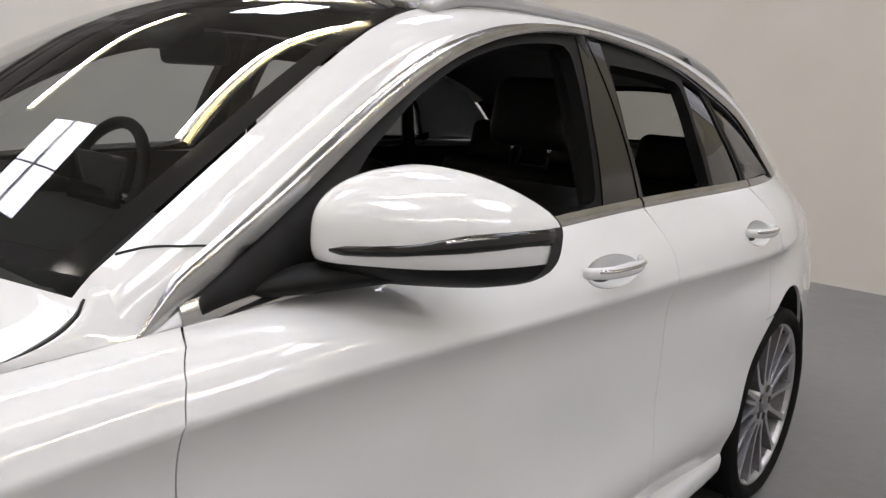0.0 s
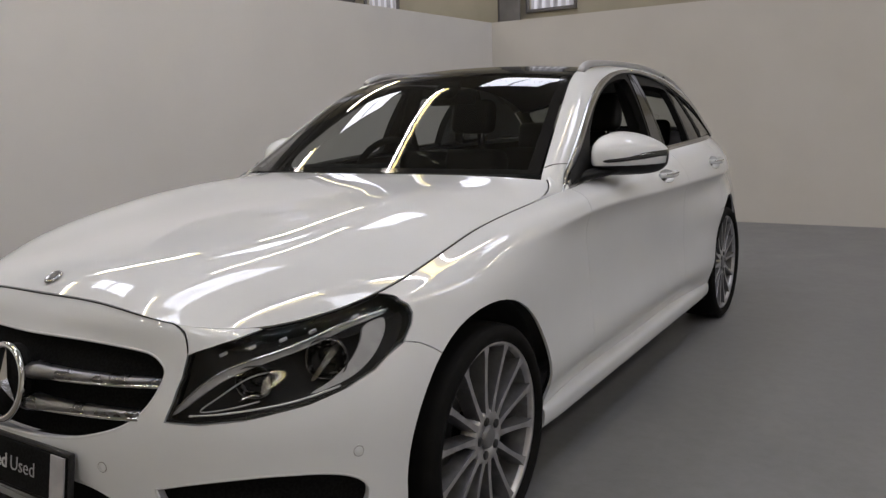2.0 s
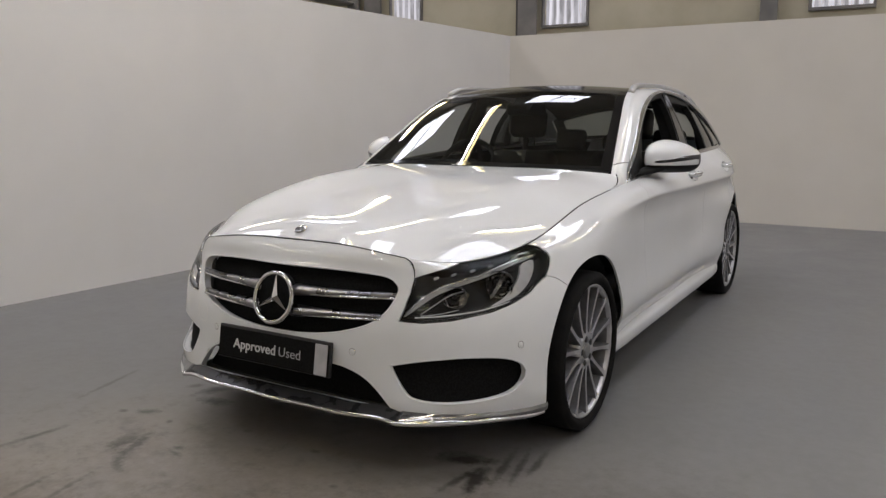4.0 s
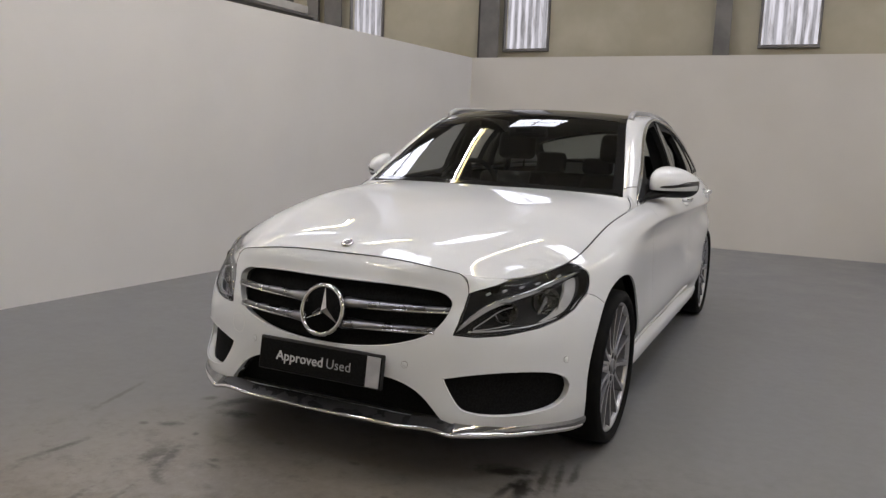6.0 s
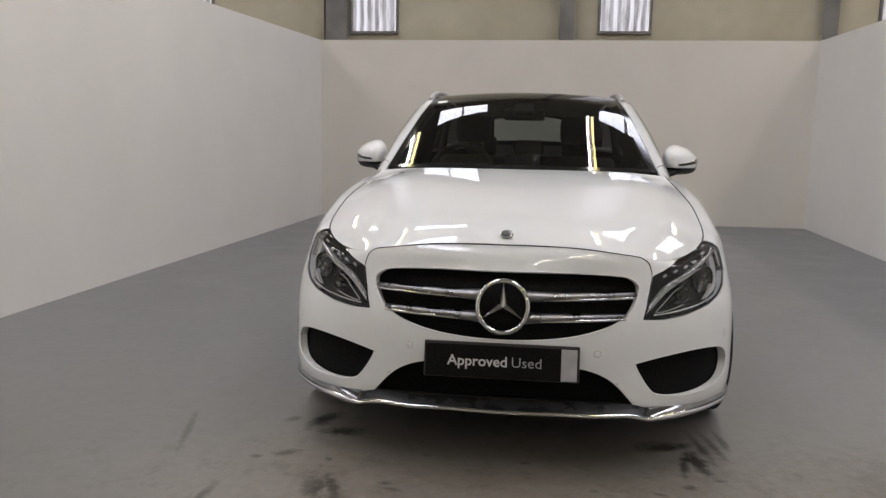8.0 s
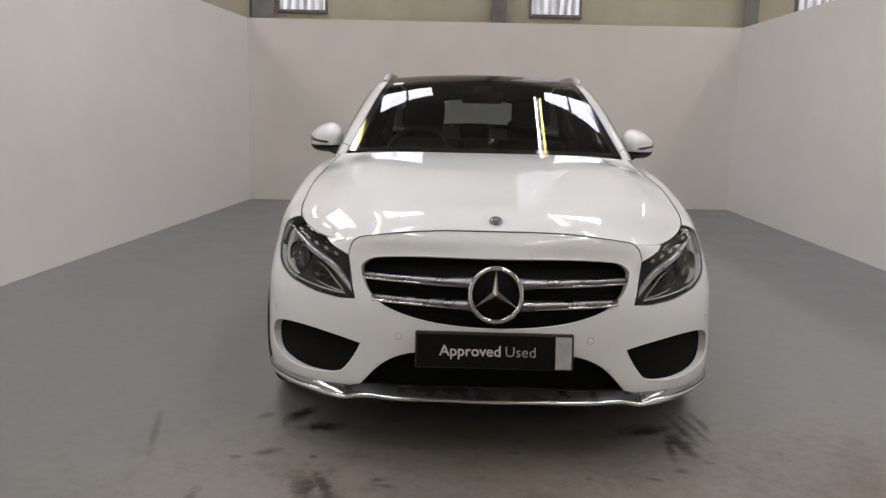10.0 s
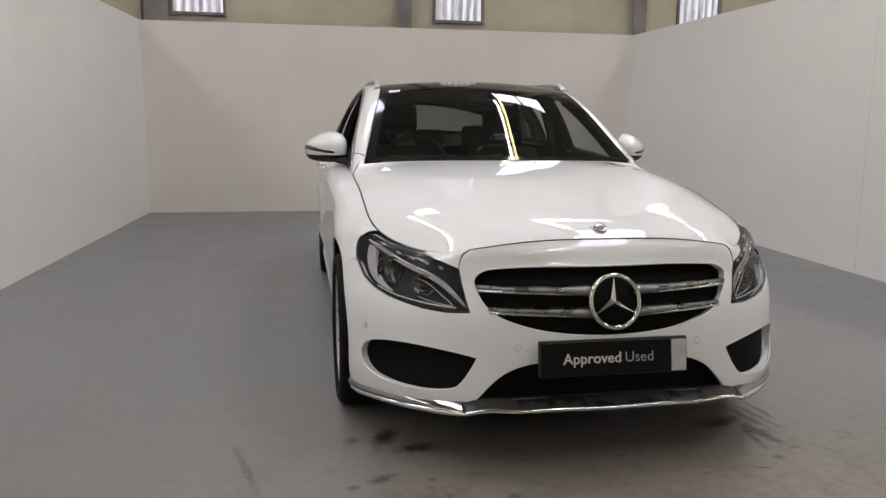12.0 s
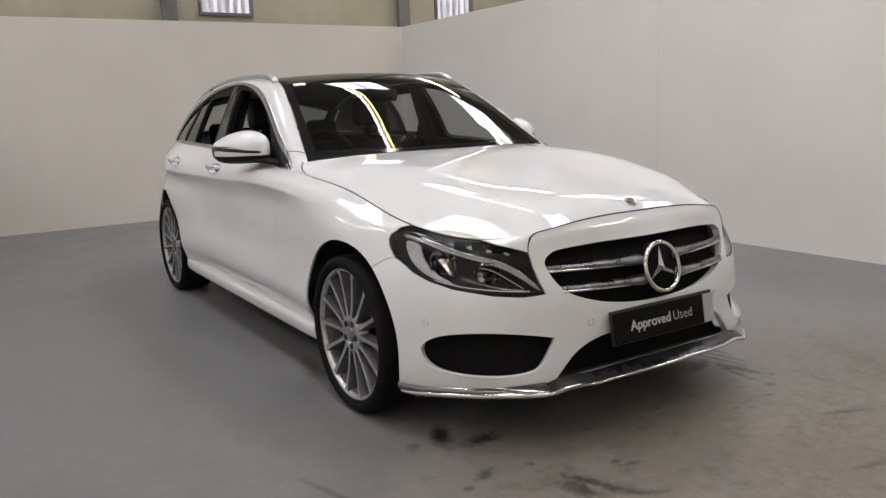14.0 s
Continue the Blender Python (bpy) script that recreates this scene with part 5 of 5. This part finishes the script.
# ---- door mirrors ----
def mirror_face(a, q):
    """The forward face of a mirror shell: a round its outline, q from its middle to its rim."""
    c, s = np.cos(a), np.sin(a)
    e = np.where(s > 0, np.where(c < 0, 2.8, 2.5), 3.2)
    rad = (np.abs(c) ** e + np.abs(s) ** e) ** (-1 / e)
    x = .888 + q * rad * c * .111
    k = np.clip((x - .79) / .21, 0, 1)
    top = np.where(s > 0, (.094 - .042 * k * k * (3 - 2 * k) * k), .076)
    z = 1.035 + q * rad * s * top
    y = 1.135 + .92 * (x - .888) - .165 * (1 - np.clip(q, 0, 1) ** 2.6) ** .6
    return np.stack([x, y, z], 1)


MIRROR_CUT = 1.003


def band(above, sgn):
    """The mirror shell above or below the joint between its white cap and black base."""
    d = grid(mirror_face, np.linspace(0, 2 * np.pi, 97)[:-1], np.linspace(.001, 1, 28), closed_u=True)
    v, f = d if sgn > 0 else flip_x(d)
    bm = bmesh.new()
    vs = [bm.verts.new(p) for p in v]
    for q in f:
        bm.faces.new([vs[k] for k in q]).smooth = True
    bmesh.ops.bisect_plane(bm, geom=bm.verts[:] + bm.edges[:] + bm.faces[:], plane_co=(.888 * sgn, 1.1, MIRROR_CUT), plane_no=(.03 * sgn, 0, 1), clear_inner=above, clear_outer=not above)
    return bm


for sgn in (1, -1):
    fl = (lambda d: d) if sgn > 0 else flip_x
    mir = tagged(new("door_mirror"), "white door mirror with black underside")
    mir.parent = car
    part("mirror_cap", band(True, sgn), PAINT, mir)
    part("mirror_base", band(False, sgn), FRAME, mir, "black lower mirror shell")
    x = np.linspace(.842, 1.004, 30)
    z = np.interp(x, [.842, .90, .94, .958, .998], [1.021, 1.024, 1.029, 1.036, 1.038])
    aa, qq = [g.ravel() for g in np.meshgrid(np.linspace(0, 2 * np.pi, 300), np.linspace(0, 1, 90), indexing="ij")]
    mp = mirror_face(aa, qq)
    pts = np.array([mp[((mp[:, 0] - a) ** 2 + (mp[:, 2] - b) ** 2).argmin()] for a, b in zip(x, z)])
    pts = np.stack([np.convolve(np.pad(pts[:, k], 3, mode="edge"), np.ones(7) / 7, "valid") for k in range(3)], 1)
    ind = part("indicator_strip", fl(tube(pts, np.interp(x, [.842, .862, .93, .96, .998], [.002, .0065, .0078, .0125, .0125]), 10, (.45, 1))), GLOSS, mir, "dark indicator strip with chrome line")
    part("chrome_line", fl(tube(pts[19:] + np.array([.001, -.005, .006]), .0024, 8)), CHROME, ind)

    def back(a, q):
        p = mirror_face(a, np.ones(len(a)))
        c = np.array([.888, 1.135, 1.033])
        return c + (p - c) * q[:, None] + np.array([0, .004, 0])
    part("mirror_glass", fl(grid(back, np.linspace(0, 2 * np.pi, 61)[:-1], np.linspace(.02, .88, 5), closed_u=True, flip=True)), MIRROR, mir)
    edge = grid(lambda a, q: mirror_face(a, q) + np.array([.0012, -.0006, 0]), np.linspace(-1.1, .3, 30), np.linspace(.986, 1, 4))
    part("mirror_edge", fl(edge), BLACK, mir)
    part("mirror_rim", fl(grid(back, np.linspace(0, 2 * np.pi, 61)[:-1], np.linspace(.88, 1, 3), closed_u=True, flip=True)), BLACK, mir)
    arm = [(.762, .86, .958), (.778, .90, .966), (.80, .945, .975), (.84, 1.0, .984), (.88, 1.06, .99)]
    part("mirror_arm", fl(tube(arm, [.006, .022, .032, .030, .026], 14, (1.2, .62))), FRAME, mir)
    sail = trimmed([(.80, .004), (.80, .36), (.90, .385), (1.0, .37), (1.0, .004)], (), .03, .015, .001, side_glass, lift=.004)
    part("sail_panel", fl(sail), FRAME, mir)
    foot = trimmed([(.79, .001), (.80, .06), (.9, .07), (1.05, .055), (1.06, .001)], (), .03, .012, .001, side_glass, lift=.012)
    part("mirror_foot", fl(foot), FRAME, mir)

# ---- door handles ----
for sgn in (1, -1):
    for k, (y0, y1, z) in enumerate(((1.535, 1.765, .921), (2.335, 2.525, .930))):
        q = np.array([on_shell(y, z, 1) for y in np.linspace(y0, y1, 22)])
        t = np.linspace(-1, 1, 22)
        p = shell(q[:, 0], q[:, 1]) + np.array([1, 0, 0]) * (.034 * (1 - np.abs(t) ** 3.5))[:, None]
        fl = np.array([sgn, 1, 1])
        h = part("door_handle", tube(p * fl, .0145 - .004 * np.abs(t), 12, (.55, 1)), PAINT, doors[sgn, k], "white door handle with chrome strip")
        part("handle_trim", tube((p[2:-2] + np.array([.0065, 0, .004])) * fl, .0035, 8), CHROME, h)

# ---- cabin ----
def cushion(cx, cy, cz, sx, sy, sz, tilt=0.0, bevel=.05):
    b = box(0, 0, 0, sx, sy, sz, bevel, 4)
    bmesh.ops.rotate(b, cent=(0, 0, 0), matrix=Matrix.Rotation(tilt, 3, "X"), verts=b.verts)
    bmesh.ops.translate(b, vec=(cx, cy, cz), verts=b.verts)
    for f in b.faces:
        f.smooth = True
    return b


for x in (-.365, .365):
    seat = tagged(new("front_seat"), "black leather front seat with headrest")
    seat.parent = car
    part("seat_base", cushion(x, 1.62, .48, .50, .52, .16, .08), LEATHER, seat)
    part("backrest", cushion(x, 1.97, .755, .48, .14, .54, -.30, .06), LEATHER, seat)
    for e in (-1, 1):
        part("side_bolster", cushion(x + e * .205, 1.94, .70, .09, .18, .44, -.30, .04), LEATHER, seat)
        part("headrest_post", tube([(x + e * .06, 2.075, 1.05), (x + e * .06, 2.10, 1.17)], .006, 8), CHROME, seat)
    part("headrest", cushion(x, 2.10, 1.195, .27, .10, .19, -.18, .045), LEATHER, seat)
bench = tagged(new("rear_bench"), "black leather rear bench with headrests")
bench.parent = car
part("seat_base", cushion(0, 2.52, .50, 1.25, .48, .15, .05), LEATHER, bench)
part("backrest", cushion(0, 2.85, .72, 1.22, .14, .54, -.28, .05), LEATHER, bench)
for x, h in ((-.38, .17), (0, .13), (.38, .17)):
    part("headrest", cushion(x, 2.94, 1.0 + h * .35, .24, .09, h, -.2, .04), LEATHER, bench)
dash = part("dashboard", cushion(0, .93, .86, 1.34, .50, .22, -.10, .08), CABIN, car, "dark dashboard")
part("instrument_hood", cushion(-.365, .98, .965, .40, .24, .07, -.1, .03), CABIN, dash)
part("display_screen", cushion(0, 1.06, 1.0, .20, .02, .12, -.2, .008), GLOSS, dash)
part("cowl_panel", cushion(0, .66, .925, 1.26, .22, .05, .1, .02), BLACK, car)
wheel_c, ax = np.array([-.365, 1.24, .93]), math.radians(24)
steer = tagged(new("steering_wheel"), "black leather steering wheel with spokes")
steer.parent = car
ringp = [wheel_c + np.array([.185 * math.cos(a), .185 * math.sin(a) * math.sin(ax), .185 * math.sin(a) * math.cos(ax)]) for a in np.linspace(0, 2 * np.pi, 48, endpoint=False)]
part("steering_rim", tube(ringp, .016, 10, closed=True, up=(0, 1, -.4)), LEATHER, steer)
part("airbag_pad", cushion(-.365, 1.225, .93, .16, .06, .13, -ax, .03), CABIN, steer)
for a in (0, math.pi, -math.pi / 2):
    e = wheel_c + np.array([.175 * math.cos(a), .175 * math.sin(a) * math.sin(ax), .175 * math.sin(a) * math.cos(ax)])
    part("steering_spoke", tube([wheel_c + np.array([0, -.01, 0]), e], .014, 8, (1, .6)), SATIN, steer)
part("steering_column", tube([wheel_c + np.array([0, -.02, -.01]), wheel_c + np.array([0, -.25, -.11])], .05, 12), CABIN, steer)
im = part("interior_mirror", cushion(0, 1.28, 1.285, .24, .035, .07, .15, .015), BLACK, car, "black interior mirror")
part("mirror_stalk", tube([(0, 1.27, 1.30), (0, 1.235, 1.325)], .012, 8), BLACK, im)
part("sensor_box", cushion(0, 1.235, 1.315, .11, .10, .04, .55, .015), BLACK, im)
part("cabin_floor", box(0, 1.9, .335, 1.5, 2.9, .03, .004), CABIN, car)
part("load_floor", box(0, 3.3, .62, 1.15, .85, .03, .004), CABIN, car)
us_, rs_ = np.linspace(-.93, .93, 21), np.linspace(R_ROOF + .03, R_TAIL - .02, 20)
part("headlining", grid(lambda r, u: canopy(r, u) + np.array([0, 0, -.03]), rs_, us_), CABIN, car)
for sgn in (1, -1):
    fl = (lambda d: d) if sgn > 0 else flip_x
    for k, (y0, y1) in enumerate(((.80, 1.90), (1.94, 2.60))):
        ys, zz = np.linspace(y0, y1, 16), np.linspace(.30, .99, 10)
        def card(y, z):
            lo = shell(belt_s(y), np.full(len(y), .8))
            return np.stack([lo[:, 0] - .05 - .03 * np.sin((z - .3) / .69 * np.pi), y, np.minimum(z, lo[:, 2] - .004)], 1)
        part("door_card", fl(grid(card, ys, zz, flip=True)), CABIN, doors[sgn, k])
        def sill_top(y, w):
            lo = shell(belt_s(y), np.full(len(y), .8))
            return np.stack([lo[:, 0] - .012 - .042 * w, y, lo[:, 2] - .003 + 0 * w], 1)
        part("window_ledge", fl(grid(sill_top, ys, np.linspace(0, 1, 3), flip=True)), BLACK, doors[sgn, k])
    p = inner_line(np.linspace(.02, R_ROOF, 20)) * .55 + outer_line(np.linspace(.02, R_ROOF, 20)) * .45 + np.array([-.03, .01, -.025])
    part("pillar_lining", fl(tube(p, .03, 8)), CABIN, car)
    part("centre_pillar", fl(tube([(.735, 1.88, .70), (.715, 1.88, 1.0), (.585, 1.86, 1.36)], [.05, .045, .035], 10, (.5, 1.3))), CABIN, car)
    part("rear_pillar", fl(tube([(.69, 2.75, .95), (.64, 2.66, 1.2), (.57, 2.5, 1.35)], [.05, .04, .035], 10, (.5, 1.2))), CABIN, car)
    belt_p = [(.69, 1.90, 1.22), (.66, 1.93, 1.05), (.63, 1.97, .80)]
    part("seat_belt", fl(tube(belt_p, .022, 6, (.1, 1))), CABIN, car)
# white sticker inside the screen
q = canopy(np.array([WS_R1 - .05, WS_R1 - .05, WS_R1 - .012, WS_R1 - .012]), np.array([-.905, -.80, -.80, -.905]))
part("sticker", (q + np.array([0, -.002, .004]), [(0, 1, 2, 3)], False), principled("sticker_white", (.7, .7, .68), .6), windscreen, "small white sticker on the screen")
